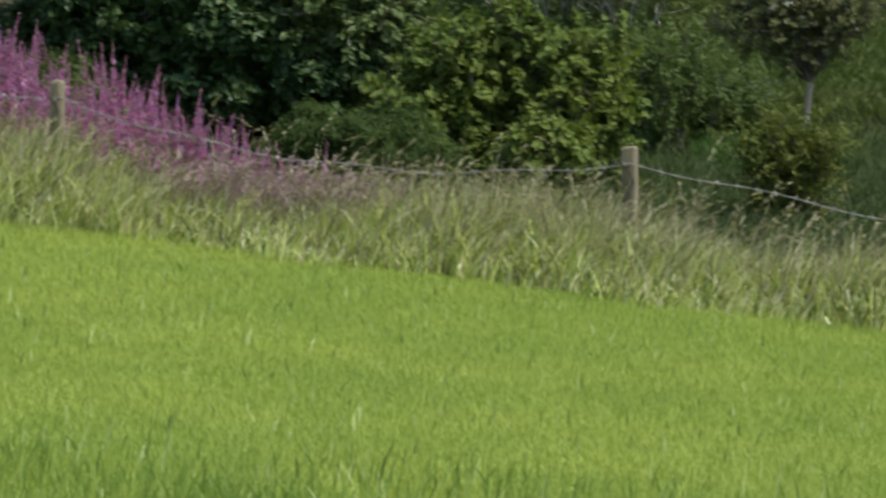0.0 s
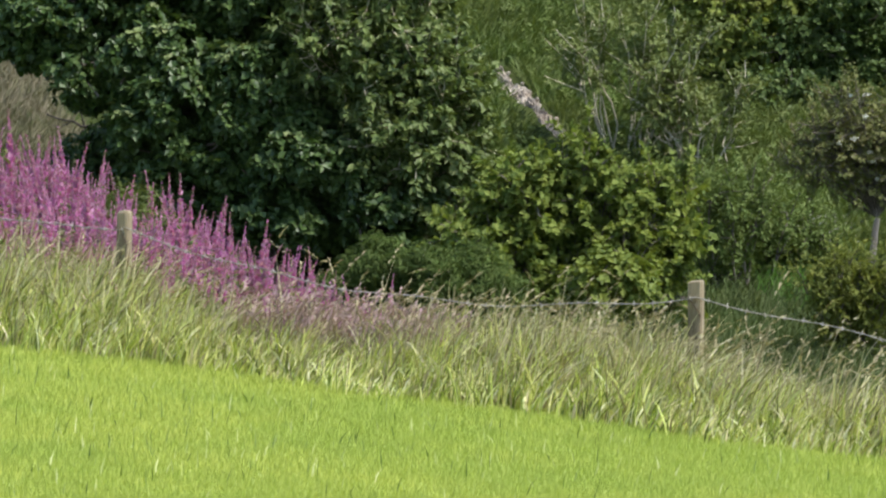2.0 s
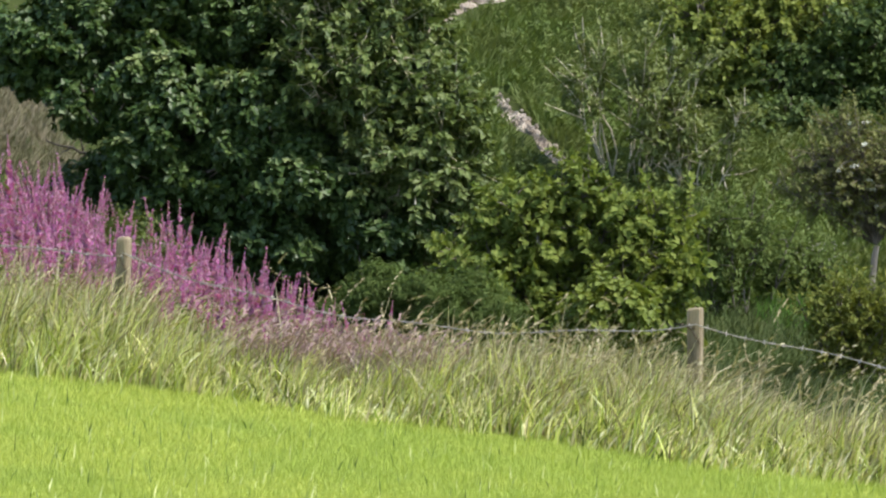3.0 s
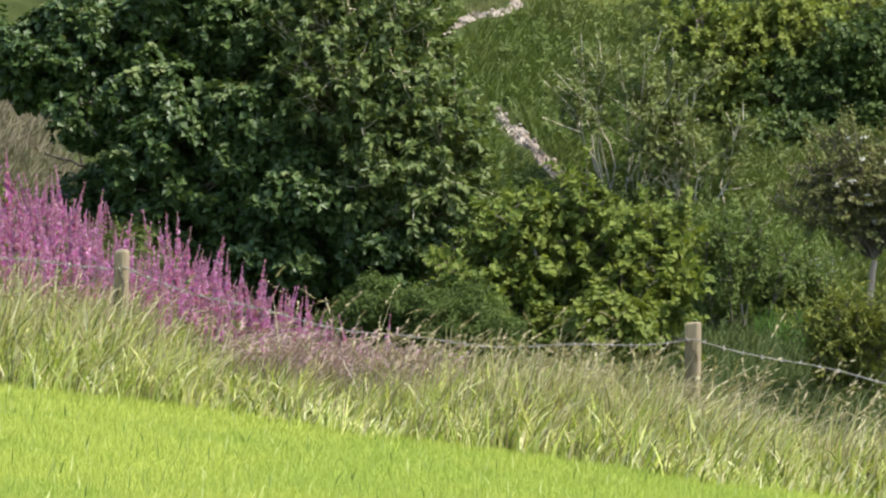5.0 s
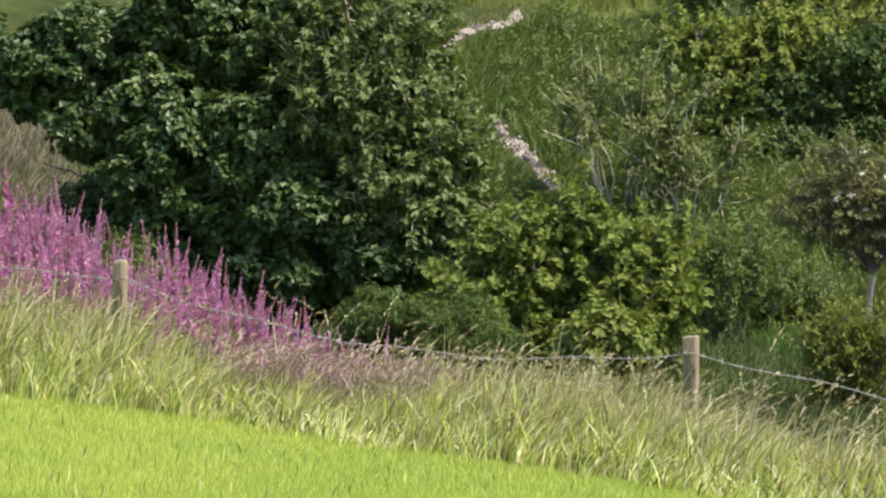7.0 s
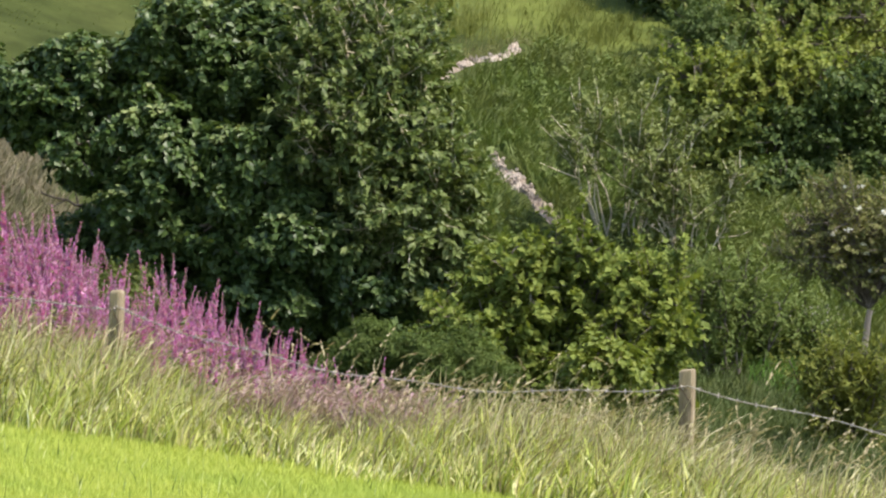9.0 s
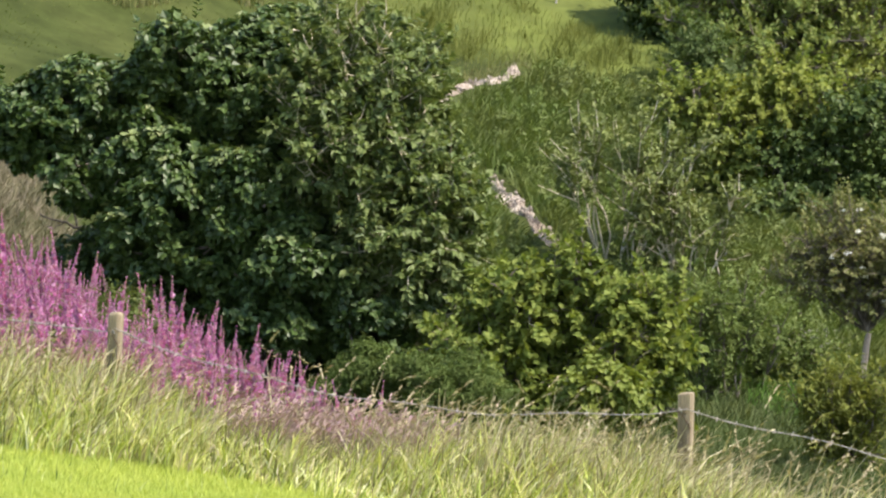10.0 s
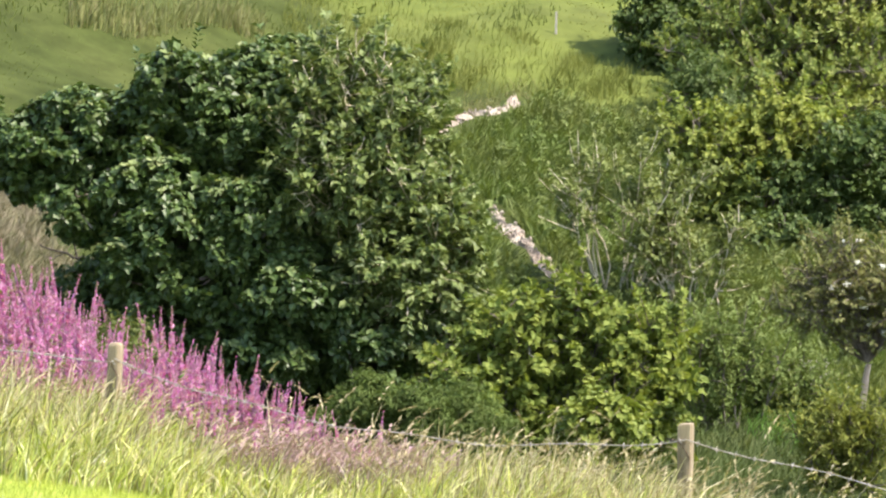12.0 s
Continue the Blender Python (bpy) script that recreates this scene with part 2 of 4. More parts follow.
def under(name, me, parent=None, label=""):
    ob = new(name, me)
    if parent:
        ob.parent = parent
    return tagged(ob, label)


def empty_thing(name, place, label, category, group="", kind=""):
    ob = new(name)
    ob.location = place
    ob.empty_display_size = 0.1
    return tagged(ob, label, category, group, kind)


def unit(v):
    return v / np.maximum(np.linalg.norm(v, axis=-1, keepdims=True), 1e-9)


def joined(parts):
    """Several (verts, faces) as one."""
    vs, fs, n = [], [], 0
    for v, f in parts:
        vs.append(v), fs.append(np.asarray(f) + n)
        n += len(v)
    return np.concatenate(vs), np.concatenate(fs)


def tube(points, radii, sides=6):
    """A tapered tube along points, closed at its end."""
    P, R = np.asarray(points, float), np.asarray(radii, float)
    T = unit(np.gradient(P, axis=0))
    ref = np.where(np.abs(T[:, 2:3]) > 0.8, [[1.0, 0, 0]], [[0, 0, 1.0]])
    U = unit(np.cross(T, ref))
    V = np.cross(T, U)
    a = np.arange(sides) * 2 * np.pi / sides
    ring = P[:, None] + R[:, None, None] * (np.cos(a)[None, :, None] * U[:, None] + np.sin(a)[None, :, None] * V[:, None])
    n = len(P)
    i, j = np.meshgrid(np.arange(n - 1), np.arange(sides), indexing="ij")
    f = np.stack([i * sides + j, i * sides + (j + 1) % sides, (i + 1) * sides + (j + 1) % sides, (i + 1) * sides + j], -1).reshape(-1, 4)
    return ring.reshape(-1, 3), f


def leaves(P, A, N, length, width, fold=0.25):
    """One folded leaf at each P along A, its face towards N; sizes by leaf."""
    S = unit(np.cross(A, N))
    N = np.cross(S, A)
    L, W = length[:, None], width[:, None]
    v = np.stack([P, P + A * L * 0.42 + S * W + N * W * fold, P + A * L - N * L * 0.12, P + A * L * 0.42 - S * W + N * W * fold], 1)
    i = np.arange(len(P))[:, None] * 4
    f = np.concatenate([i + [0, 1, 2], i + [0, 2, 3]])
    return v.reshape(-1, 3), f


def sprays(rng, P, A, count, reach, length, ratio, spread=1.0, droop=0.25):
    """count leaves along a short twig from each P towards A."""
    n = len(P)
    s = (np.arange(count) + 0.5) / count
    s = np.broadcast_to(s, (n, count)) + rng.uniform(-0.08, 0.08, (n, count))
    r = rng.normal(size=(n, count, 3))
    A3 = np.broadcast_to(A[:, None], r.shape)
    side = unit(r - (r * A3).sum(-1, keepdims=True) * A3)
    way = unit(A3 * (1.15 - spread * 0.7) + side * spread + np.array([0, 0, -droop]))
    reach = reach * rng.uniform(0.6, 1.3, (n, 1, 1))
    Q = P[:, None] + A3 * s[..., None] * reach
    up = unit(A3 * 0.8 + np.array([0, 0, 0.9]) + rng.normal(size=r.shape) * 0.35)
    le = length * rng.uniform(0.65, 1.25, n * count)
    return leaves(Q.reshape(-1, 3), way.reshape(-1, 3), up.reshape(-1, 3), le, le * ratio * rng.uniform(0.8, 1.2, n * count))


def blades(rng, P, height, width, lean, way, segments=2):
    """Grass blades rooted at P that bend over towards way."""
    n = len(P)
    a = rng.uniform(0, 2 * np.pi, n)
    S = np.stack([np.cos(a), np.sin(a) * 0.6, np.zeros(n)], 1)
    up = np.array([0, 0, 1.0])
    rows = []
    for k in range(segments):
        u = k / segments
        c = P + up * (height * u)[:, None] * (1 - 0.15 * u) + way * (lean * height * (0.35 * u + 0.65 * u ** 2))[:, None]
        w = (width * (1 - 0.55 * u))[:, None] * 0.5
        rows += [c - S * w, c + S * w]
    rows.append(P + up * (height * (1 - 0.28 * np.minimum(lean, 1.2)))[:, None] + way * (lean * height)[:, None])
    k = 2 * segments + 1
    v = np.stack(rows, 1).reshape(-1, 3)
    i = np.arange(n)[:, None] * k
    f = [i + [0, 1, 3], i + [0, 3, 2]] if segments > 1 else []
    for q in range(1, segments - 1):
        f += [i + [2 * q, 2 * q + 1, 2 * q + 3], i + [2 * q, 2 * q + 3, 2 * q + 2]]
    f.append(i + [k - 3, k - 2, k - 1])
    return v, np.concatenate(f)


# ---- the lie of the land ----
def smooth(a, b, v):
    u = np.clip((v - a) / (b - a), 0, 1)
    return u * u * (3 - 2 * u)


def soft(v, k=1.0):
    return np.logaddexp(0, v / k) * k


def fence_y(x):
    return 30.02 - 0.5 * x


def land(x, y):
    """Height of the ground: meadow, dip behind the fence, hillside."""
    x, y = np.asarray(x, float), np.asarray(y, float)
    cx = 12 * np.tanh(x / 12)
    field = -0.58 - 0.08 * cx + 0.02 * (np.clip(y, 0, 60) - 29) + 1.16 * (1 - smooth(0, 18, y))
    past = y - fence_y(cx)
    field = field - 0.15 * smooth(-1.0, 0.0, past)
    dip = -1.02 + 0.38 * np.minimum(soft(-(cx + 1.6), 0.5), 4) + 0.05 * np.clip(y - 43, 0, 10)
    yy = 140 - soft(140 - y, 8.0)
    hill = 0.27 * soft(yy - 49.2, 0.9)
    lumps = 0.10 * np.sin(x * 0.9 + y * 0.5) * np.sin(y * 0.63 - x * 0.35) + 0.05 * np.sin(x * 2.1 - y * 1.3)
    return field + (dip + hill + lumps * smooth(40, 56, y) - field) * smooth(0.3, 3.6, past)


def on_land(x, y, lift=0.0):
    return np.stack([x, y, land(x, y) + lift], -1)


# how much sunlight is painted into the hill grass, 0 to 1
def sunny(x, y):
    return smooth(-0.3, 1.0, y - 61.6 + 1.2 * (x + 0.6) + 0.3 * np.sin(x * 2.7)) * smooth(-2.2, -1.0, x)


def axis_steps(lo, hi, step, far):
    out = np.array([3, 8, 18, 40, 90, 200, 450, 900, far])
    return np.concatenate([(lo - out)[::-1], np.arange(lo, hi + step / 2, step), hi + out])


gx, gy = axis_steps(-9, 9, 0.2, 2000), axis_steps(14, 76, 0.25, 2500)
GX, GY = np.meshgrid(gx, gy, indexing="ij")
gv = on_land(GX.ravel(), GY.ravel())
ii, jj = np.meshgrid(np.arange(len(gx) - 1), np.arange(len(gy) - 1), indexing="ij")
gi = (ii * len(gy) + jj).ravel()
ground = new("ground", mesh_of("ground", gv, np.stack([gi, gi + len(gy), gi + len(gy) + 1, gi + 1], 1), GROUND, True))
ground.data.materials.append(TURF)
centre = gv[np.stack([gi, gi + len(gy), gi + len(gy) + 1, gi + 1], 1)].mean(1)
zone = np.zeros(len(centre), int)
zone[centre[:, 1] < fence_y(12 * np.tanh(centre[:, 0] / 12)) - 1.0] = 1
ground.data.polygons.foreach_set("material_index", zone.astype(np.int32))
tagged(ground, "rolling green meadow and hillside turf", "ground", kind="structure")


def scatter(rng, n, x0, x1, y0, y1):
    return rng.uniform(x0, x1, n), rng.uniform(y0, y1, n)


def breeze(rng, n, pull=0.6):
    """Bending directions, most of them with the breeze, towards +x."""
    a = rng.normal(0, 1, (n, 2)) + np.array([pull, -0.1])
    return np.concatenate([unit(a), np.zeros((n, 1))], 1)


def grass_stuff(name, label, material, P, rng, h, w, lean=(0.1, 0.7), segments=2, pull=0.6, category="grass"):
    n = len(P)
    v, f = blades(rng, P, rng.uniform(*h, n) if isinstance(h, tuple) else h * rng.uniform(0.6, 1.15, n), rng.uniform(*w, n), rng.uniform(*lean, n), breeze(rng, n, pull), segments)
    return tagged(new(name, mesh_of(name, v, f, material)), label, category, kind="stuff")


# short meadow grass in front of the fence
rng = np.random.default_rng(3)
x, y = scatter(rng, 440000, -3.6, 3.6, 18.0, 32)
keep = (y < fence_y(x) - 0.95 + 0.15 * np.sin(x * 3.1) + rng.normal(0, 0.08, len(x))) & (np.abs(x) < 0.11 * y + 0.4)
grass_stuff("field_grass", "short bright green meadow grass in sun", FIELD, on_land(x, y)[keep], rng, (0.028, 0.065), (0.005, 0.010), (0.1, 0.6), 1, pull=0.3)
x, y = scatter(rng, 1500, -3.4, 3.4, 18.2, 31)
keep = y < fence_y(x) - 1.1
grass_stuff("grass_tufts", "taller loose blades standing above mown grass", BLADE, on_land(x, y)[keep], rng, (0.07, 0.13), (0.007, 0.012), (0.0, 0.6))
x, y = scatter(rng, 12000, -2.6, 2.6, 18.0, 20.8)
keep = rng.uniform(size=len(x)) < (1 - smooth(18.4, 20.8, y)) * (0.35 + 0.65 * smooth(-0.2, 0.6, np.sin(x * 3.3 + 0.5) * np.sin(y * 2.9)))
grass_stuff("coarse_grass", "coarser mid-green tufts in the near meadow", COARSE, on_land(x, y)[keep], rng, (0.07, 0.19), (0.007, 0.013), (0.05, 0.7))
x, y = scatter(rng, 160, -2.6, 2.6, 18.2, 20.4)
grass_stuff("long_blades", "long dark green blades standing in the meadow", BLADE, on_land(x, y), rng, (0.10, 0.30), (0.008, 0.013), (0.1, 0.6))

# tall uncut verge along the fence
x, y = scatter(rng, 105000, -4.2, 4.2, 26, 34)
past = y - fence_y(x)
keep = (past > -1.2 + 0.12 * np.sin(x * 3.1) + rng.normal(0, 0.10, len(x))) & (past < 0.55)
P, past = on_land(x, y)[keep], past[keep]
tall = 0.13 + 0.44 * smooth(-1.35, -0.25, past) + 0.14 * smooth(-1.2, -2.4, P[:, 0]) + 0.05 * np.sin(P[:, 0] * 2.3) + 0.03 * np.sin(P[:, 0] * 7.1 + past * 5) + 0.05 * smooth(-1.2, 0.2, P[:, 0])
tall = tall * (0.92 + 0.22 * np.sin(P[:, 0] * 13 + 2 * np.sin(P[:, 1] * 5)) * np.sin(P[:, 1] * 11 + P[:, 0] * 4)) - 0.12 * smooth(-0.7, -0.1, past) * smooth(-2.1, -1.5, P[:, 0]) * (1 - smooth(-0.6, 0.0, P[:, 0])) - 0.12 * smooth(1.3, 1.8, P[:, 0]) * smooth(-0.6, -0.1, past)
grass_stuff("verge_grass", "tall uncut green and straw-coloured grass along the fence", VERGE, P, rng, tall, (0.008, 0.018), (0.05, 1.0), 3, pull=0.9)
dry = rng.choice(len(P), 14000, replace=False)
dry = dry[rng.uniform(size=len(dry)) < 0.30 + 0.70 * smooth(-0.95, -0.35, past[dry] + 0.25 * np.sin(P[dry, 0] * 4.3) * np.sin(P[dry, 0] * 1.7 + 1))]
grass_stuff("dry_verge_grass", "straw-coloured dry stalks leaning through the uncut verge", DRY_VERGE, P[dry], rng, tall[dry] * 1.14, (0.010, 0.019), (0.1, 1.1), 3, pull=1.1)
# extra blades whose light colour paints highlights into the verge
pale = rng.choice(len(P), 4200, replace=False)
grass_stuff("pale_verge_blades", "blades with sun highlights put into their pale colour, arching through the uncut verge", PALE_BLADE, P[pale], rng, tall[pale] * 0.96, (0.012, 0.021), (0.15, 0.9), 3, pull=1.1)
clump = rng.choice(len(P), 110)
Q = np.repeat(P[clump], 22, 0) + np.concatenate([rng.normal(0, 0.05, (110 * 22, 2)), np.zeros((110 * 22, 1))], 1)
Q[:, 2] = land(Q[:, 0], Q[:, 1])
grass_stuff("verge_tufts", "coarse bright tufts in the uncut verge", VERGE, Q, rng, (0.16, 0.34), (0.006, 0.012), (0.1, 0.7), 3, pull=0.6)


def seed_heads(name, label, P, rng, tall, material, head=0.12):
    """Thin stalks, each with a nodding feathery head."""
    n = len(P)
    way = breeze(rng, n, 0.9)
    h = tall * rng.uniform(0.75, 1.12, n)
    lean = rng.uniform(0.15, 0.55, n)
    stalk = blades(rng, P, h, rng.uniform(0.007, 0.012, n), lean, way, 3)
    tip = P + np.array([0, 0, 1.0]) * (h * (1 - 0.28 * lean))[:, None] + way * (lean * h)[:, None]
    A = unit(way * 0.8 + np.array([0, 0, 0.6]) + rng.normal(size=(n, 3)) * 0.2)
    heads = sprays(rng, tip - A * head * 0.8, A, 9, head, 0.038, 0.15, 0.24, 0.08)
    v, f = joined([stalk, heads])
    return tagged(new(name, mesh_of(name, v, f, material)), label, "grass", kind="stuff")


x, y = scatter(rng, 7000, -4.0, 4.0, 26, 34)
past = y - fence_y(x)
keep = (past > -0.75) & (past < 0.5) & (rng.uniform(size=len(x)) < (0.6 + 0.4 * smooth(-2.2, -1.2, x)) * (1 - 0.55 * smooth(-2.0, -1.5, x) * (1 - smooth(-0.7, -0.2, x))) * (1 - 0.5 * smooth(1.3, 1.7, x)))
seed_heads("grass_seed_heads", "dry pinkish-brown grass seed heads nodding above verge", on_land(x, y)[keep], rng, 0.54 + 0.05 * np.sin(x[keep] * 1.7) + 0.14 * smooth(-1.6, -0.4, x[keep]) + 0.15 * smooth(-1.2, -2.4, x[keep]), STRAW)
x, y = scatter(rng, 3000, -1.6, 0.3, 29.4, 31.8)
past = y - fence_y(x)
keep = (past > -0.55) & (past < 0.45) & (rng.uniform(size=len(x)) < smooth(-1.5, -1.1, x) * (1 - smooth(-0.3, 0.1, x)))
seed_heads("mauve_seed_heads", "dusky mauve grass heads below the purple flowers", on_land(x, y)[keep], rng, 0.54 + 0.10 * np.sin(x[keep] * 9) * np.sin(y[keep] * 7), MAUVE)
x, y = scatter(rng, 420, -1.2, 3.4, 27.5, 31.5)
keep = np.abs(y - fence_y(x)) < 0.35
seed_heads("tall_grass_stalks", "single tall grass stalks rising past the wire", on_land(x, y)[keep], rng, 0.92, STRAW, 0.16)

# grass of the dip and the hillside
SCARS = [[(1.20, 52.5), (0.90, 53.4), (0.69, 54.4), (0.55, 55.4)], [(-0.05, 57.8), (0.15, 58.4), (0.31, 58.8), (0.57, 58.8), (0.80, 59.1), (0.84, 59.9)]]


def off_scars(x, y, gap):
    """True where the ground is farther than gap from the bare chalk."""
    far = np.ones(len(x), bool)
    for line in SCARS:
        L = np.asarray(line)
        u = np.linspace(0, len(L) - 1, 40)
        for cx, cy in zip(np.interp(u, np.arange(len(L)), L[:, 0]), np.interp(u, np.arange(len(L)), L[:, 1])):
            far &= ((x - cx) / gap) ** 2 + ((y - cy + 0.35) / (gap * 2.4)) ** 2 > 1
    return far


def dry_bank(x, y):
    return smooth(-3.5, -3.9, x + 0.3 * np.sin(y * 2)) * (1 - smooth(51.4, 52.6, y + 0.4 * np.sin(x * 3)))


def herb_slope(x, y):
    return smooth(-0.25, 0.1, x) * (1 - smooth(58.2, 59.4, y + 0.35 * np.sin(x * 4))) * (1 - smooth(6, 7, x))


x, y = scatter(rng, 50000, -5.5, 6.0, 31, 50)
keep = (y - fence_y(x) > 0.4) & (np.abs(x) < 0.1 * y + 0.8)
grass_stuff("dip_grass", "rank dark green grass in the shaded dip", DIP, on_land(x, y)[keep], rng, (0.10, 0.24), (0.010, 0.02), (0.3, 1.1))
x, y = scatter(rng, 330000, -7.2, 7.2, 48.5, 67)
view = (np.abs(x) < 0.1 * y + 0.5) & off_scars(x, y, 0.20)
dice = rng.uniform(size=len(x))
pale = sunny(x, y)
thin = rng.uniform(size=len(x)) < 0.02 + 0.16 * smooth(0.40, 0.95, 0.5 + 0.5 * np.sin(x * 1.9 + 0.7 * y) * np.sin(y * 1.1 - x))
dry, herb = dice < dry_bank(x, y), dice < herb_slope(x, y)
# one hill grass in two colours: darker as shaded, paler as sunlit
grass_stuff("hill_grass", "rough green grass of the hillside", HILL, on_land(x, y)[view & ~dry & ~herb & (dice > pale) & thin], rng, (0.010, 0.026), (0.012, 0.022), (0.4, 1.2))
grass_stuff("sunlit_hill_grass", "hillside grass with sunlight painted into its pale yellow-green colour", SUNLIT_GRASS, on_land(x, y)[view & ~dry & ~herb & (dice <= pale) & thin], rng, (0.010, 0.030), (0.012, 0.022), (0.4, 1.2))
grass_stuff("dry_bank_grass", "dry straw-brown grass on the bank beside the tree", DRY, on_land(x, y)[view & dry], rng, (0.10, 0.26), (0.010, 0.020), (0.2, 0.9))
grass_stuff("slope_herbs", "lush dark green herbs covering the slope", HERB, on_land(x, y)[view & herb], rng, (0.12, 0.30), (0.018, 0.034), (0.3, 1.0), category="herbs")
x, y = scatter(rng, 2600, 0.6, 3.6, 50.5, 59)
keep = (rng.uniform(size=len(x)) < herb_slope(x, y)) & off_scars(x, y, 0.30)
P = on_land(x, y, 0.10)[keep] + rng.normal(size=(keep.sum(), 3)) * np.array([0, 0, 0.06])
A = unit(rng.normal(size=P.shape) * 0.6 + np.array([0, -0.3, 1.0]))
tagged(new("slope_brambles", mesh_of("slope_brambles", *sprays(rng, P, A, 6, 0.16, 0.06, 0.26, 0.9, 0.3), HERB)), "dark green brambles among herbs on the slope", "brambles", kind="stuff")
x, y = rng.normal(3.22, 0.16, 2600), rng.normal(47.6, 0.85, 2600)
grass_stuff("lush_grass", "vivid green lush grass at the foot of the slope", LUSH, on_land(x, y), rng, (0.10, 0.26), (0.010, 0.020), (0.2, 0.8))
# brown worn turf along the bare chalk
L = np.asarray(SCARS[1])
u = rng.uniform(0, len(L) - 1, 3600)
x = np.interp(u, np.arange(len(L)), L[:, 0]) + rng.normal(0.05, 0.16, len(u))
y = np.interp(u, np.arange(len(L)), L[:, 1]) + rng.normal(0.0, 0.55, len(u))
keep = off_scars(x, y, 0.17)
grass_stuff("worn_turf", "brown worn grass round the bare chalk", BROWNISH, on_land(x, y)[keep], rng, (0.03, 0.10), (0.010, 0.018), (0.2, 0.9))
# wispy taller grass along the bright shoulder, in the painted sunlit colour
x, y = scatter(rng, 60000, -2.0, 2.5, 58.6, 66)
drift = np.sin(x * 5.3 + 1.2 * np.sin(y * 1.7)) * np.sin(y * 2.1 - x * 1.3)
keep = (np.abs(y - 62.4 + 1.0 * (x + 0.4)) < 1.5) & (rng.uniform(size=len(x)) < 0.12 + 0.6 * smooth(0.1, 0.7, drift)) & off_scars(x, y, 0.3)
grass_stuff("wispy_grass", "wispy pale green grass standing in drifts on the hill", SUNLIT_GRASS, on_land(x, y)[keep], rng, (0.05, 0.17), (0.007, 0.014), (0.1, 0.6))
# tussocks and dark weeds standing on the hill
tx, ty = scatter(rng, 34, -6.0, 2.2, 57, 66)
cluster = np.repeat(np.arange(34), 70)
x, y = tx[cluster] + rng.normal(0, 0.20, len(cluster)), ty[cluster] + rng.normal(0, 0.35, len(cluster))
keep = off_scars(x, y, 0.3)
grass_stuff("grass_tussocks", "dark upright tussocks scattered over the hillside grass", HILL, on_land(x, y)[keep], rng, (0.05, 0.16), (0.012, 0.022), (0.1, 0.7))
x, y = scatter(rng, 5000, -4.4, -2.2, 58.5, 63)
keep = np.abs(y - 60.4 - 1.5 * (x + 3.2) - 0.3 * np.sin(x * 4)) < 0.45
grass_stuff("brown_tussock_band", "band of brown tussock grass across the hill", BROWNISH, on_land(x, y)[keep], rng, (0.14, 0.38), (0.014, 0.026), (0.1, 0.6))


# ---- trees and bushes ----
def lobe_points(rng, lobes, n, lo, hi):
    """Points in the shells of several ellipsoids, with outward directions; shells inside another lobe are left out."""
    L = np.asarray(lobes, float)
    area = (L[:, 3] * L[:, 5] + L[:, 3] * L[:, 4] + L[:, 4] * L[:, 5])
    pick = rng.choice(len(L), n, p=area / area.sum())
    d = unit(rng.normal(size=(n, 3)))
    r = rng.uniform(lo, hi, n)[:, None]
    P = L[pick, :3] + d * L[pick, 3:] * r
    out = unit(d / L[pick, 3:])
    inside = np.zeros(n, bool)
    for k, l in enumerate(L):
        q = np.linalg.norm((P - l[:3]) / l[3:], axis=1)
        inside |= (q < lo * 0.85) & (pick != k)
    return P[~inside], out[~inside]


def lumpy(P, scale, seed):
    """A soft uneven field over space, about -1 to 1."""
    s = P * scale + seed
    return np.sin(s[:, 0] * 1.7 + 1.3 * np.sin(s[:, 1])) * np.sin(s[:, 2] * 1.9 + np.sin(s[:, 0] * 0.7)) + 0.6 * np.sin(s[:, 0] * 3.1 + s[:, 2] * 2.3) * np.sin(s[:, 1] * 2.7)


def limb(rng, a, b, r0, r1, bend=0.15, steps=6):
    a, b = np.asarray(a, float), np.asarray(b, float)
    u = np.linspace(0, 1, steps)[:, None]
    w = rng.normal(size=3) * bend * np.linalg.norm(b - a)
    return tube(a + (b - a) * u + w * np.sin(u * np.pi) + rng.normal(size=(steps, 3)) * 0.015, np.linspace(r0, r1, steps))


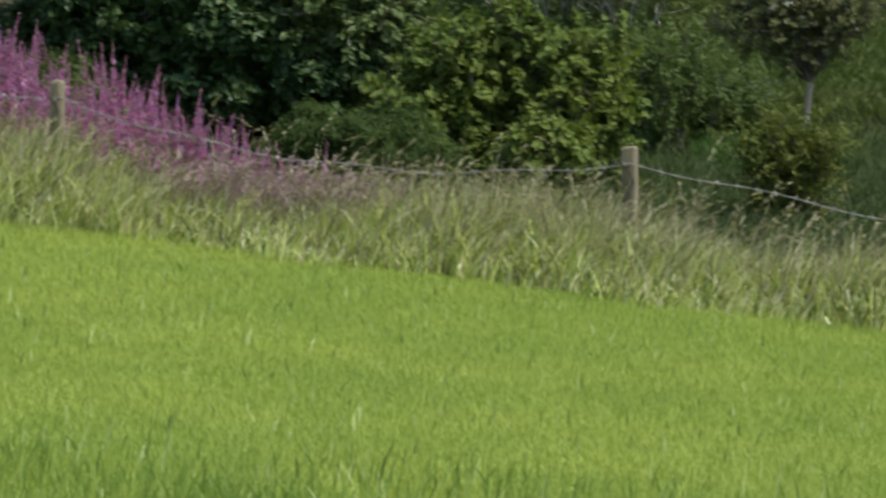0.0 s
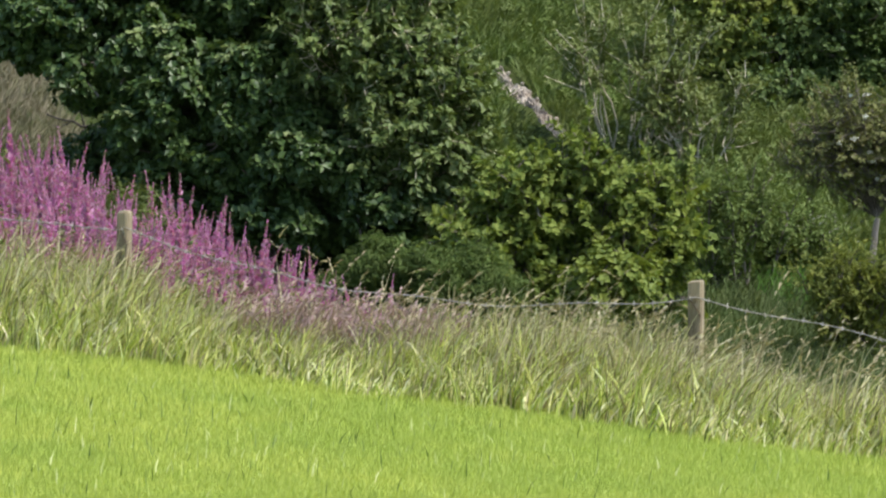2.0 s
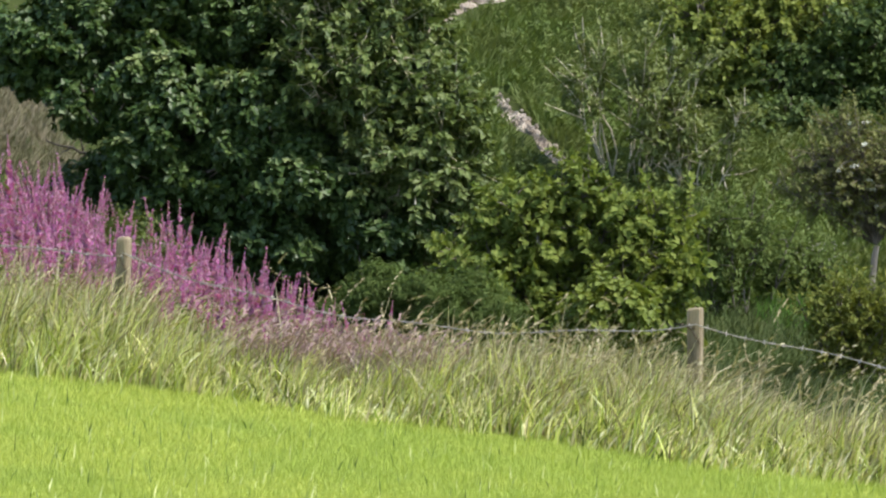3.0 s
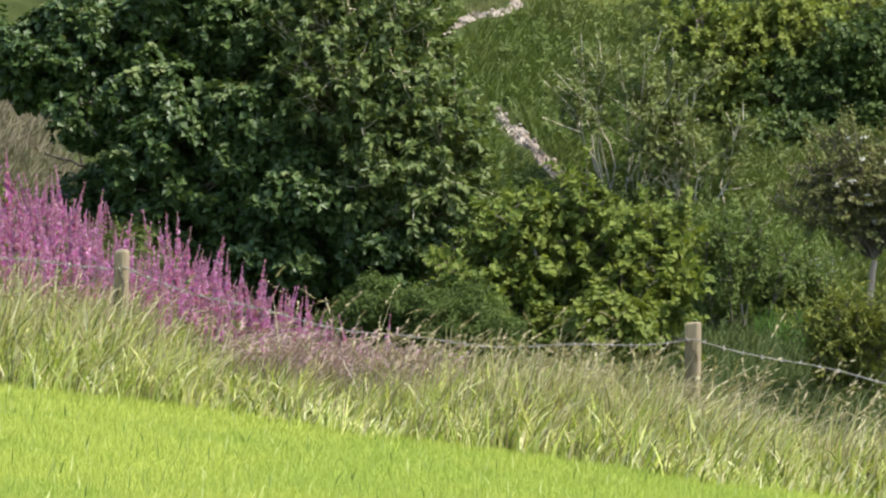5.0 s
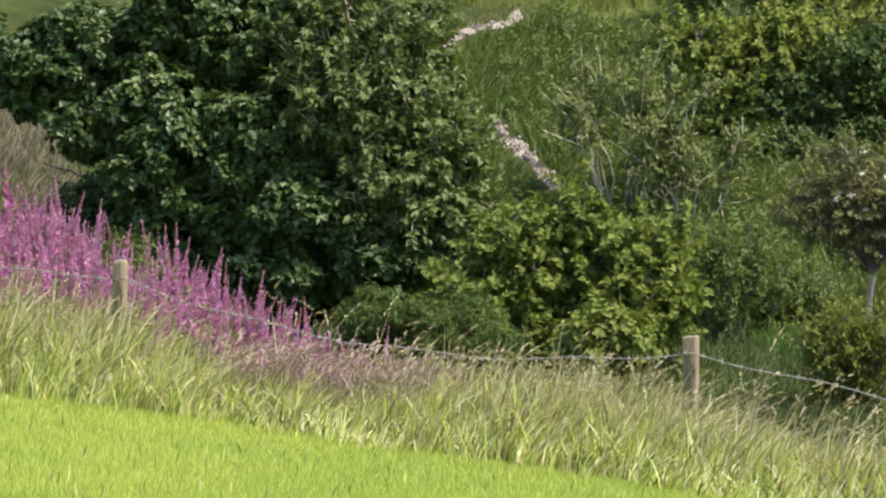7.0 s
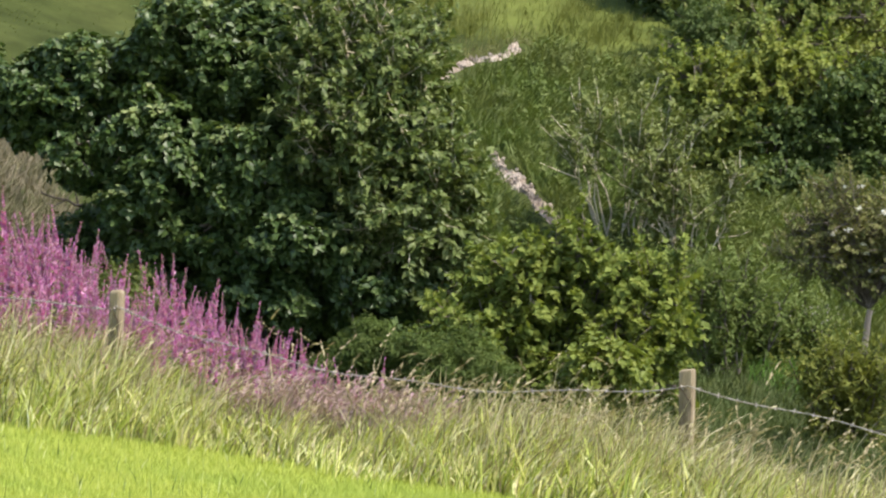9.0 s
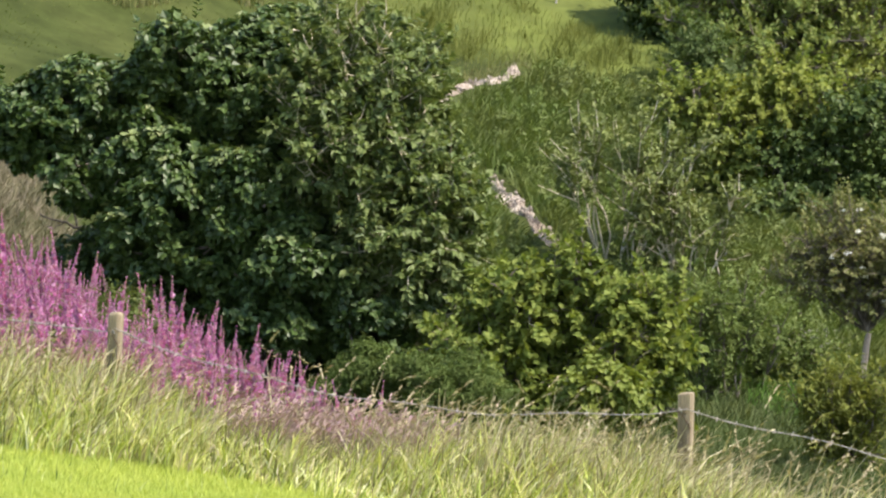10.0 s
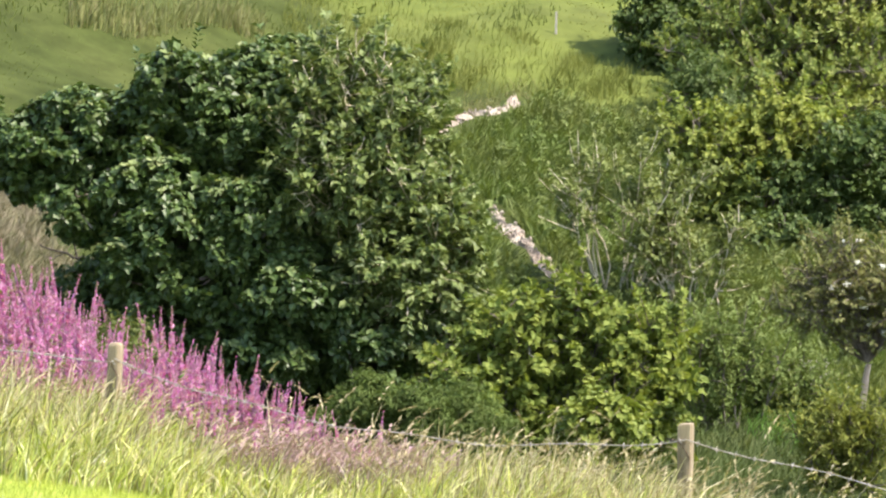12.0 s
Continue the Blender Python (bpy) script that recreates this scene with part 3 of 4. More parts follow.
def leafy_plant(name, label, category, base, lobes, material, bark, seed, clumps, clump_size, per_clump, per_spray, reach, length, ratio, spread=1.0, droop=0.25, trunk=0.12, flat=0.8, twigs=60, inner=0.5, young=0.0, apart=0.42, roomy=0.62, shoots=0, ragged=1.0, group=""):
    """A tree or bush: tapered trunk, a limb with branches into each lobe, thin twigs, and a crown of leafy clumps with gaps."""
    rng = np.random.default_rng(seed)
    base = np.asarray(base, float)
    thing = empty_thing(name, base, label, category, group)
    L = np.asarray(lobes, float)
    mid = L[:, :3].mean(0)
    fork = base + (mid - base) * np.array([0.2, 0.2, 0.35])
    rise = fork - base
    under("trunk", mesh_of("trunk", *tube([(0, 0, -0.15), rise * 0.25, rise * 0.6 + rng.normal(size=3) * 0.02, rise], trunk * np.array([1.35, 1.05, 0.95, 0.8]), 9), bark, True), thing)
    joints = [rise]
    for l in sorted(L, key=lambda q: np.linalg.norm(q[:3] - fork)):
        c = l[:3] + rng.normal(size=3) * 0.05
        start = min(joints, key=lambda q: np.linalg.norm(q - (c - base)))
        joints.append(c - base)
        wood = [limb(rng, start, c - base, trunk * (0.55 if start is rise else 0.3), trunk * 0.2, 0.08)]
        for k in range(5):
            e = l[:3] + unit(rng.normal(size=3) + np.array([0, 0, 0.4])) * l[3:] * 0.85
            wood.append(limb(rng, c - base, e - base, trunk * 0.2, 0.008))
        under("limb", mesh_of("limb", *joined(wood), bark, True), thing)
    cushions = []
    for _ in range(40):
        for l in L:
            d = unit(rng.normal(size=3) + np.array([0, -0.3, 0.15]))
            r = rng.uniform(0.34, 0.56)
            c = np.concatenate([l[:3] + d * l[3:] * (1.0 - r * 0.75), l[3:] * r * np.array([1.12, 1.0, 0.9])])
            if all(np.linalg.norm((c[:3] - q[:3]) / (c[3:] + q[3:])) > roomy for q in cushions):
                cushions.append(c)
    C, out = lobe_points(rng, cushions, clumps * 3, 0.72, 1.0)
    rough = lumpy(C, 3.4, seed)
    C, out = (C + out * (0.10 * ragged * rough)[:, None])[rough > -0.75 * ragged ** -0.5], out[rough > -0.75 * ragged ** -0.5]
    size = rng.uniform(*clump_size, len(C))
    kept = []
    for k in range(len(C)):
        if not kept or (np.linalg.norm(C[kept] - C[k], axis=1) > apart * (size[kept] + size[k])).all():
            kept.append(k)
    C, out, size = C[kept], out[kept], size[kept]
    n = len(C)
    face = unit(out + np.array([0, 0, 0.45]) + rng.normal(size=out.shape) * 0.2)
    d = unit(rng.normal(size=(n, per_clump, 3)) + face[:, None] * 1.1)
    r = size[:, None, None] * rng.uniform(0.62, 1.10, (n, per_clump, 1))
    P = (C[:, None] + d * r * np.array([1, 1, flat])).reshape(-1, 3)
    A = unit(d.reshape(-1, 3) + np.array([0, 0, 0.25]) + rng.normal(size=(len(P), 3)) * 0.3)
    fresh = (rng.uniform(size=len(P)) < young * smooth(0.2, 0.9, np.repeat(out[:, 2], per_clump))) if young else np.zeros(len(P), bool)
    Q, B = lobe_points(rng, L, int(len(P) * inner), 0.1, 0.55)
    crown = [sprays(rng, P[~fresh], A[~fresh], per_spray, reach, length, ratio, spread, droop),
             sprays(rng, Q, unit(B + rng.normal(size=B.shape) * 0.6), per_spray, reach, length * 1.15, ratio, spread, droop)]
    if shoots:
        S, B = lobe_points(rng, L, shoots * 3, 0.88, 1.0)
        up = np.argsort(-(B[:, 2] + rng.normal(0, 0.35, len(B))))[:shoots]
        S, B = S[up], unit(B[up] * 0.7 + np.array([0, 0, 0.8]) + rng.normal(size=(len(up), 3)) * 0.4)
        crown.append(sprays(rng, S, B, 16, length * 4.2, length * 0.95, ratio, 0.75, droop))
        crown.append(sprays(rng, S + B * length * 3.6, B, 5, length * 0.5, length, ratio, 0.9, droop))
    v, f = joined(crown)
    under("crown", mesh_of("crown", v - base, f, material), thing)
    if fresh.any():
        v, f = sprays(rng, P[fresh] + A[fresh] * 0.03, A[fresh], per_spray, reach, length, ratio, spread, droop)
        tagged(under("young_leaves", mesh_of("young_leaves", v - base, f, YOUNG), thing, "pale young leaf tips"), kind="stuff")
    if twigs:
        k = rng.choice(len(P), min(twigs, len(P)), replace=False)
        tw = [tube([p - base - a * 0.4 + rng.normal(size=3) * 0.05, p - base - a * 0.12, p - base + a * 0.14], [0.009, 0.006, 0.003], 4) for p, a in zip(P[k], A[k])]
        tagged(under("twig", mesh_of("twig", *joined(tw), bark), thing), kind="stuff")
    return thing


def branchy_bush(name, label, category, base, lobes, material, bark, seed, branches, twigs, per_twig, length, ratio, thick=0.02, arch=0.25, droop=0.2, upright=0.3, leaf_from=0.35, reach=0.14, trunk=None, ragged=0.22, young=0.0, trunk_bark=None):
    """A bush of arching branches: each runs from the root into a lobe, carries side twigs, and these carry leaves, so that the outline is ragged."""
    rng = np.random.default_rng(seed)
    base = np.asarray(base, float)
    thing = empty_thing(name, base, label, category)
    root = np.array([0, 0, -0.08])
    if trunk:
        root = np.asarray(trunk[:3], float) - base
        rise = np.linspace(0, 1, 6)[:, None]
        line = np.array([0, 0, -0.12]) + (root + np.array([0, 0, 0.12])) * rise + rng.normal(size=(6, 3)) * 0.012
        under("trunk", mesh_of("trunk", *tube(line, np.linspace(trunk[3] * 1.2, trunk[3] * 0.8, 6), 9), trunk_bark or bark, True), thing, "pale bare trunk" if trunk_bark else "")
    tips, out = lobe_points(rng, lobes, branches * 4, 0.55, 1.0)
    tips, out = tips[:branches] - base, out[:branches]
    tips = tips + out * (ragged * lumpy(tips + base, 2.6, seed) * 0.6 + rng.normal(0, ragged * 0.35, len(tips)))[:, None]
    P, A, fine, fresh = [], [], [], []
    u = np.linspace(0, 1, 7)[:, None]
    for tip, o in zip(tips, out):
        span = np.linalg.norm(tip - root)
        lift = np.array([0, 0, arch * span]) + rng.normal(size=3) * 0.05 * span
        line = root + (tip - root) * u + lift * np.sin(u * np.pi) + rng.normal(size=(7, 3)) * 0.012
        line[0] = root + rng.normal(size=3) * np.array([0.05, 0.05, 0.02]) * (0 if trunk else 1)
        under("branch", mesh_of("branch", *tube(line, np.linspace(thick, thick * 0.25, 7), 5), bark, True), thing)
        for t in rng.uniform(leaf_from, 1.0, twigs) ** 0.8:
            p = np.array([np.interp(t, u[:, 0], line[:, c]) for c in range(3)])
            e = p + unit(o * 0.6 + rng.normal(size=3) * 0.75 + np.array([0, 0, upright])) * rng.uniform(0.10, 0.30)
            fine.append(tube([p, (p + e) / 2 + rng.normal(size=3) * 0.012, e], [0.006, 0.0045, 0.003], 4))
            if rng.uniform() < young * smooth(0.0, 0.8, o[2]):
                fresh.append((e, unit(e - p)))
            for v in rng.uniform(0.1, 1.0, per_twig):
                P.append(p + (e - p) * v), A.append(unit(e - p + rng.normal(size=3) * 0.012))
    tagged(under("twig", mesh_of("twig", *joined(fine), bark), thing), kind="stuff")
    if fresh:
        v, f = sprays(rng, np.array([q[0] for q in fresh]), np.array([q[1] for q in fresh]), 9, reach * 0.7, length, ratio, 0.8, 0.1)
        tagged(under("young_leaves", mesh_of("young_leaves", v, f, YOUNG), thing, "pale young leaf tips"), kind="stuff")
    v, f = sprays(rng, np.array(P), np.array(A), 6, reach, length, ratio, 0.75, droop)
    under("crown", mesh_of("crown", v, f, material), thing)
    return thing


def stemmy_shrub(name, label, base, stems, tall, wide, material, bark, seed, per_stem, length, ratio, leaf_from=0.45, thick=0.018, spread=0.35, category="shrub"):
    """A shrub of many thin bare stems fanning up from the root, leafy above."""
    rng = np.random.default_rng(seed)
    base = np.asarray(base, float)
    thing = empty_thing(name, base, label, category)
    P, A, fine = [], [], []
    for k in range(stems):
        a, w = rng.uniform(0, 2 * np.pi), wide * rng.uniform(0.15, 1.0)
        tip = np.array([math.cos(a) * w, math.sin(a) * w * 0.6, tall * rng.uniform(0.7, 1.05) * (1 - 0.25 * (w / wide) ** 2)])
        root = np.array([math.cos(a), math.sin(a) * 0.6, 0]) * w * spread * rng.uniform(0.5, 1.2) + rng.normal(size=3) * np.array([0.05, 0.03, 0]) + np.array([0, 0, -0.1])
        u = np.linspace(0, 1, 8)[:, None]
        line = root + (tip - root) * u + (np.array([0, 0, 0.07 * tall]) + rng.normal(size=3) * 0.05 * tall) * np.sin(u * np.pi) + rng.normal(size=(8, 3)) * 0.02
        under("stem", mesh_of("stem", *tube(line, np.linspace(thick, thick * 0.3, 8), 5), bark, True), thing)
        for q in range(5):
            t = rng.uniform(max(leaf_from - 0.1, 0.1), 0.9)
            p = np.array([np.interp(t, u[:, 0], line[:, c]) for c in range(3)])
            e = p + unit(tip - root + rng.normal(size=3) * 0.7) * tall * rng.uniform(0.15, 0.3)
            fine.append(tube([p, (p + e) / 2 + rng.normal(size=3) * 0.02, e], [0.008, 0.006, 0.003], 4))
            for _ in range(per_stem // 6):
                v = rng.uniform(0.35, 1.0)
                P.append(p + (e - p) * v), A.append(unit(e - p + rng.normal(size=3) * 0.5))
        for _ in range(per_stem):
            t = leaf_from + (1 - leaf_from) * rng.uniform(0, 1) ** 0.7
            p = np.array([np.interp(t, u[:, 0], line[:, c]) for c in range(3)])
            P.append(p + rng.normal(size=3) * 0.06), A.append(unit(tip - root + rng.normal(size=3) * 0.8))
    tagged(under("twig", mesh_of("twig", *joined(fine), bark), thing), kind="stuff")
    v, f = sprays(rng, np.array(P), np.array(A), 6, 0.14, length, ratio, 0.7, 0.2)
    tagged(under("foliage", mesh_of("foliage", v, f, material), thing), kind="stuff")
    return thing


def ground_at(x, y, sink=0.03):
    return (x, y, float(land(x, y)) - sink)


leafy_plant("broadleaf_tree", "broad dark-green rounded tree with large glossy leaves beyond the fence", "tree", ground_at(-1.6, 45.2),
            [(-2.16, 45.2, 1.94, 0.62, 0.61, 0.55), (-3.28, 45.1, 1.70, 0.46, 0.42, 0.36), (-3.12, 44.9, 1.20, 0.32, 0.30, 0.25), (-3.86, 45.2, 1.53, 0.38, 0.33, 0.28), (-1.43, 45.3, 2.08, 0.71, 0.63, 0.56),
             (-2.65, 44.8, 1.22, 0.55, 0.47, 0.40), (-1.88, 44.7, 0.89, 0.75, 0.65, 0.55), (-2.32, 44.7, 0.43, 0.62, 0.54, 0.45),
             (-1.41, 44.5, 0.19, 0.72, 0.62, 0.52), (-0.89, 44.8, 1.17, 0.70, 0.67, 0.65), (-0.67, 44.5, 0.13, 0.55, 0.53, 0.52), (-2.74, 45.6, 1.50, 0.44, 0.32, 0.42)],
            BROAD, BARK, 11, 800, (0.09, 0.19), 32, 6, 0.05, 0.078, 0.40, spread=0.95, droop=0.2, trunk=0.14, inner=0.12, young=0.06, apart=0.42, roomy=0.80, shoots=45)
branchy_bush("slender_leaved_tree", "olive-green twiggy tree with slender leaves and pale tips", "tree", ground_at(-0.2, 45.2),
             [(-1.16, 44.4, 1.98, 0.40, 0.40, 0.42), (-1.02, 44.2, 1.46, 0.36, 0.38, 0.40), (-0.80, 44.5, 2.16, 0.46, 0.42, 0.46), (-0.44, 44.7, 1.84, 0.30, 0.36, 0.34), (-0.28, 44.6, 2.04, 0.30, 0.32, 0.30), (-0.14, 44.8, 1.42, 0.30, 0.36, 0.32), (0.12, 44.8, 1.20, 0.24, 0.28, 0.26), (-0.58, 44.2, 1.42, 0.42, 0.38, 0.44),
              (-0.16, 44.4, 0.92, 0.40, 0.40, 0.44), (0.06, 44.6, 0.52, 0.34, 0.34, 0.36), (-0.42, 44.2, 0.44, 0.40, 0.38, 0.40), (-0.06, 44.4, 0.04, 0.38, 0.38, 0.36)],
             ASHEN, PALE_BARK, 12, 350, 11, 3, 0.088, 0.28, thick=0.009, young=0.45, arch=0.05, droop=0.15, upright=0.5, leaf_from=0.5, reach=0.16, trunk=(-0.25, 45.1, 0.1, 0.06))
branchy_bush("hawthorn_bush", "dense yellow-green hawthorn bush behind the wire fence", "bush", ground_at(1.1, 42.2),
             [(0.50, 42.1, 0.28, 0.28, 0.32, 0.28), (0.86, 42.1, 0.30, 0.24, 0.30, 0.24), (1.28, 42.1, 0.46, 0.34, 0.36, 0.28), (1.66, 42.0, 0.22, 0.28, 0.32, 0.26), (1.96, 42.0, 0.06, 0.22, 0.28, 0.28), (0.30, 42.0, 0.02, 0.28, 0.30, 0.24),
              (0.74, 41.9, 0.04, 0.30, 0.34, 0.26), (1.28, 41.9, 0.12, 0.28, 0.34, 0.22), (1.76, 41.8, -0.16, 0.32, 0.36, 0.34), (0.44, 41.8, -0.34, 0.36, 0.30, 0.24), (0.84, 41.8, -0.48, 0.24, 0.30, 0.20), (1.50, 41.7, -0.45, 0.34, 0.36, 0.23), (1.90, 41.8, -0.40, 0.19, 0.22, 0.26)],
             HAW, BARK, 13, 210, 10, 3, 0.074, 0.38, thick=0.011, arch=0.16, droop=0.2, upright=0.25, leaf_from=0.42, reach=0.13)
stemmy_shrub("willow_shrub", "slender grey-green shrub with pale bare stems on the slope", ground_at(1.80, 52), 14, 1.75, 1.05, WILLOW, PALE_BARK, 14, 26, 0.075, 0.24, 0.55, thick=0.013, spread=0.25)
stemmy_shrub("willow_shrub", "smaller grey-green shrub leaning down the slope", ground_at(2.55, 51.5), 15, 1.20, 0.75, WILLOW, PALE_BARK, 24, 22, 0.075, 0.24, 0.40, thick=0.011, spread=0.3)
branchy_bush("leafy_tree", "large mid-green tree with upright twiggy shoots on the slope", "tree", ground_at(3.9, 60.2),
             [(3.16, 59.0, 2.78, 0.66, 0.66, 0.60), (4.04, 59.0, 3.06, 0.80, 0.79, 0.66), (4.97, 59.0, 2.82, 0.72, 0.76, 0.79), (3.66, 58.5, 2.39, 0.72, 0.65, 0.52), (4.49, 58.5, 2.08, 0.72, 0.65, 0.59),
              (3.36, 59.4, 3.42, 0.58, 0.60, 0.50), (4.25, 59.5, 3.87, 0.95, 0.80, 0.60), (5.07, 59.0, 3.74, 0.66, 0.63, 0.59), (2.74, 59.0, 2.34, 0.33, 0.31, 0.30)],
             MIDGREEN, BARK, 15, 300, 12, 4, 0.070, 0.28, thick=0.03, arch=0.08, droop=0.05, upright=0.9, leaf_from=0.45, reach=0.20, trunk=(3.9, 60.0, 1.95, 0.13), ragged=0.3)
leafy_plant("dark_tree", "deep green tree at the edge of the sunny hillside", "tree", ground_at(2.7, 62.3),
            [(2.66, 61.6, 3.22, 0.36, 0.36, 0.32), (2.86, 62.0, 3.72, 0.55, 0.48, 0.42), (2.62, 61.4, 2.80, 0.28, 0.28, 0.28), (2.96, 61.4, 3.0, 0.4, 0.4, 0.5), (2.50, 61.8, 3.42, 0.26, 0.26, 0.18)],
            DEEP, BARK, 16, 190, (0.14, 0.26), 22, 6, 0.10, 0.08, 0.34, trunk=0.08)
leafy_plant("conical_shrub", "small dark blue-green shrub among lighter foliage", "shrub", ground_at(3.0, 57.7),
            [(2.99, 57.5, 2.46, 0.29, 0.32, 0.35), (3.06, 57.5, 2.23, 0.32, 0.29, 0.26), (3.02, 57.6, 1.85, 0.30, 0.28, 0.3)],
            DEEP, BARK, 26, 60, (0.12, 0.20), 26, 6, 0.10, 0.06, 0.2, trunk=0.04, twigs=0)
branchy_bush("yellowing_hawthorn", "yellow-green hawthorn with arching sprays on the slope", "bush", ground_at(3.2, 55.3),
             [(2.66, 55.0, 1.88, 0.34, 0.34, 0.28), (2.94, 55.0, 1.65, 0.45, 0.43, 0.37), (3.43, 55.0, 1.54, 0.46, 0.46, 0.43), (2.77, 55.0, 1.22, 0.35, 0.34, 0.31), (3.32, 55.0, 1.05, 0.40, 0.37, 0.31),
              (3.91, 55.0, 1.99, 0.43, 0.40, 0.37), (3.66, 55.0, 2.22, 0.31, 0.28, 0.25)],
             YELLOWING, BARK, 17, 175, 11, 4, 0.072, 0.30, thick=0.02, arch=0.22, droop=0.35, upright=0.0, leaf_from=0.4, reach=0.20)
leafy_plant("dark_bush", "shady dark-green bush beneath the trees", "bush", ground_at(4.1, 55),
            [(3.95, 54.5, 1.31, 0.43, 0.40, 0.36), (4.50, 54.5, 1.51, 0.49, 0.52, 0.55), (3.63, 54.0, 0.77, 0.42, 0.36, 0.30), (4.15, 54.5, 0.89, 0.49, 0.40, 0.30), (4.75, 54.5, 0.97, 0.36, 0.40, 0.43), (3.21, 54.0, 0.58, 0.30, 0.27, 0.24)],
            DEEP, BARK, 18, 170, (0.12, 0.24), 22, 6, 0.10, 0.075, 0.34, trunk=0.06)
elder = branchy_bush("elder_tree", "small brownish-green elder tree with white flower heads and pale trunk", "tree", ground_at(4.02, 48),
             [(3.56, 48.0, 0.60, 0.30, 0.31, 0.26), (3.93, 48.0, 0.66, 0.37, 0.35, 0.30), (3.83, 48.0, 0.29, 0.34, 0.32, 0.22), (4.26, 48.0, 0.46, 0.32, 0.37, 0.40), (3.40, 48.0, 0.33, 0.20, 0.21, 0.20), (4.50, 48.0, 0.62, 0.30, 0.30, 0.30), (3.75, 48.2, 0.85, 0.26, 0.26, 0.20)],
             BROWNISH, BARK, 19, 105, 9, 3, 0.048, 0.26, thick=0.008, arch=0.06, droop=0.1, upright=0.5, leaf_from=0.5, reach=0.12, ragged=0.24, trunk=(4.09, 48.0, -0.22, 0.034), trunk_bark=TAN_BARK)
stemmy_shrub("scrub_bush", "feathery mid-green scrub at the foot of the slope", ground_at(2.62, 46.6), 20, 1.15, 0.72, SCRUB, BARK, 27, 44, 0.06, 0.2, 0.12, thick=0.012, category="bush")
stemmy_shrub("scrub_bush", "low feathery scrub thinning out along the slope", ground_at(3.10, 47.2), 16, 0.80, 0.55, SCRUB, BARK, 29, 50, 0.055, 0.2, 0.1, thick=0.010, category="bush")
faded = stemmy_shrub("scrub_bush", "low olive scrub with faded flowers beside the dip", ground_at(3.42, 47.0), 16, 0.62, 0.42, SCRUB, BARK, 28, 34, 0.05, 0.2, 0.2, thick=0.008, category="bush")
rng = np.random.default_rng(33)
q = np.stack([rng.normal(0, 0.20, 240), rng.normal(0, 0.12, 240), rng.uniform(0.38, 0.66, 240)], 1)
v, f = leaves(q, unit(rng.normal(size=q.shape) + np.array([0, -0.4, 0.5])), unit(rng.normal(size=q.shape)), np.full(240, 0.024), np.full(240, 0.007))
tagged(under("flower_fluff", mesh_of("flower_fluff", v, f, FLUFF), faded, "greyish faded flower fluff"), kind="stuff")
stemmy_shrub("low_shrub", "feathery olive-green shrub growing near the fence", ground_at(3.28, 39.8), 19, 0.88, 0.50, OLIVE, BARK, 20, 40, 0.062, 0.18, 0.08, thick=0.010)
leafy_plant("sapling", "light-green leafy sapling in front of the hawthorn", "sapling", ground_at(1.25, 38.5),
            [(1.25, 38.5, -0.40, 0.15, 0.18, 0.21), (1.42, 38.5, -0.36, 0.13, 0.14, 0.15), (1.14, 38.5, -0.53, 0.13, 0.13, 0.13)],
            NETTLE, BARK, 21, 34, (0.06, 0.12), 14, 6, 0.10, 0.07, 0.36, trunk=0.010, twigs=0, ragged=0.05)
leafy_plant("herb_mound", "soft rounded mound of fine green herbs under the trees", "herbs", ground_at(-0.05, 40.7),
            [(-0.54, 40.5, -0.42, 0.27, 0.24, 0.20), (-0.23, 40.5, -0.48, 0.32, 0.27, 0.23), (0.14, 40.5, -0.51, 0.27, 0.23, 0.18), (0.36, 40.5, -0.57, 0.23, 0.18, 0.14), (-0.1, 40.6, -0.75, 0.5, 0.3, 0.25)],
            MOUND, BARK, 22, 260, (0.05, 0.10), 17, 6, 0.09, 0.06, 0.10, trunk=0.015, twigs=0, flat=0.7)
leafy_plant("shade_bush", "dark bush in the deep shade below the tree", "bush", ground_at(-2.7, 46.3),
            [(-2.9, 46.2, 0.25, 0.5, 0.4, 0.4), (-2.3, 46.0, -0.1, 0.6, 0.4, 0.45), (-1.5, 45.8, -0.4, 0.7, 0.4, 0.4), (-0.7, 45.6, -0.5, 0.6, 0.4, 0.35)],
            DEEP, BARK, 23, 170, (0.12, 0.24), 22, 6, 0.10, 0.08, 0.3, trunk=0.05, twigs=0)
leafy_plant("weed_clump", "leafy green weeds among the purple flowers", "weeds", ground_at(-2.35, 35.6),
            [(-2.32, 35.4, 0.12, 0.20, 0.25, 0.2), (-2.10, 35.4, 0.06, 0.18, 0.2, 0.2), (-2.2, 35.0, -0.05, 0.2, 0.2, 0.2), (-1.55, 34.8, -0.25, 0.2, 0.2, 0.18)],
            HERB, BARK, 25, 50, (0.06, 0.12), 24, 6, 0.10, 0.05, 0.16, trunk=0.01, twigs=0)

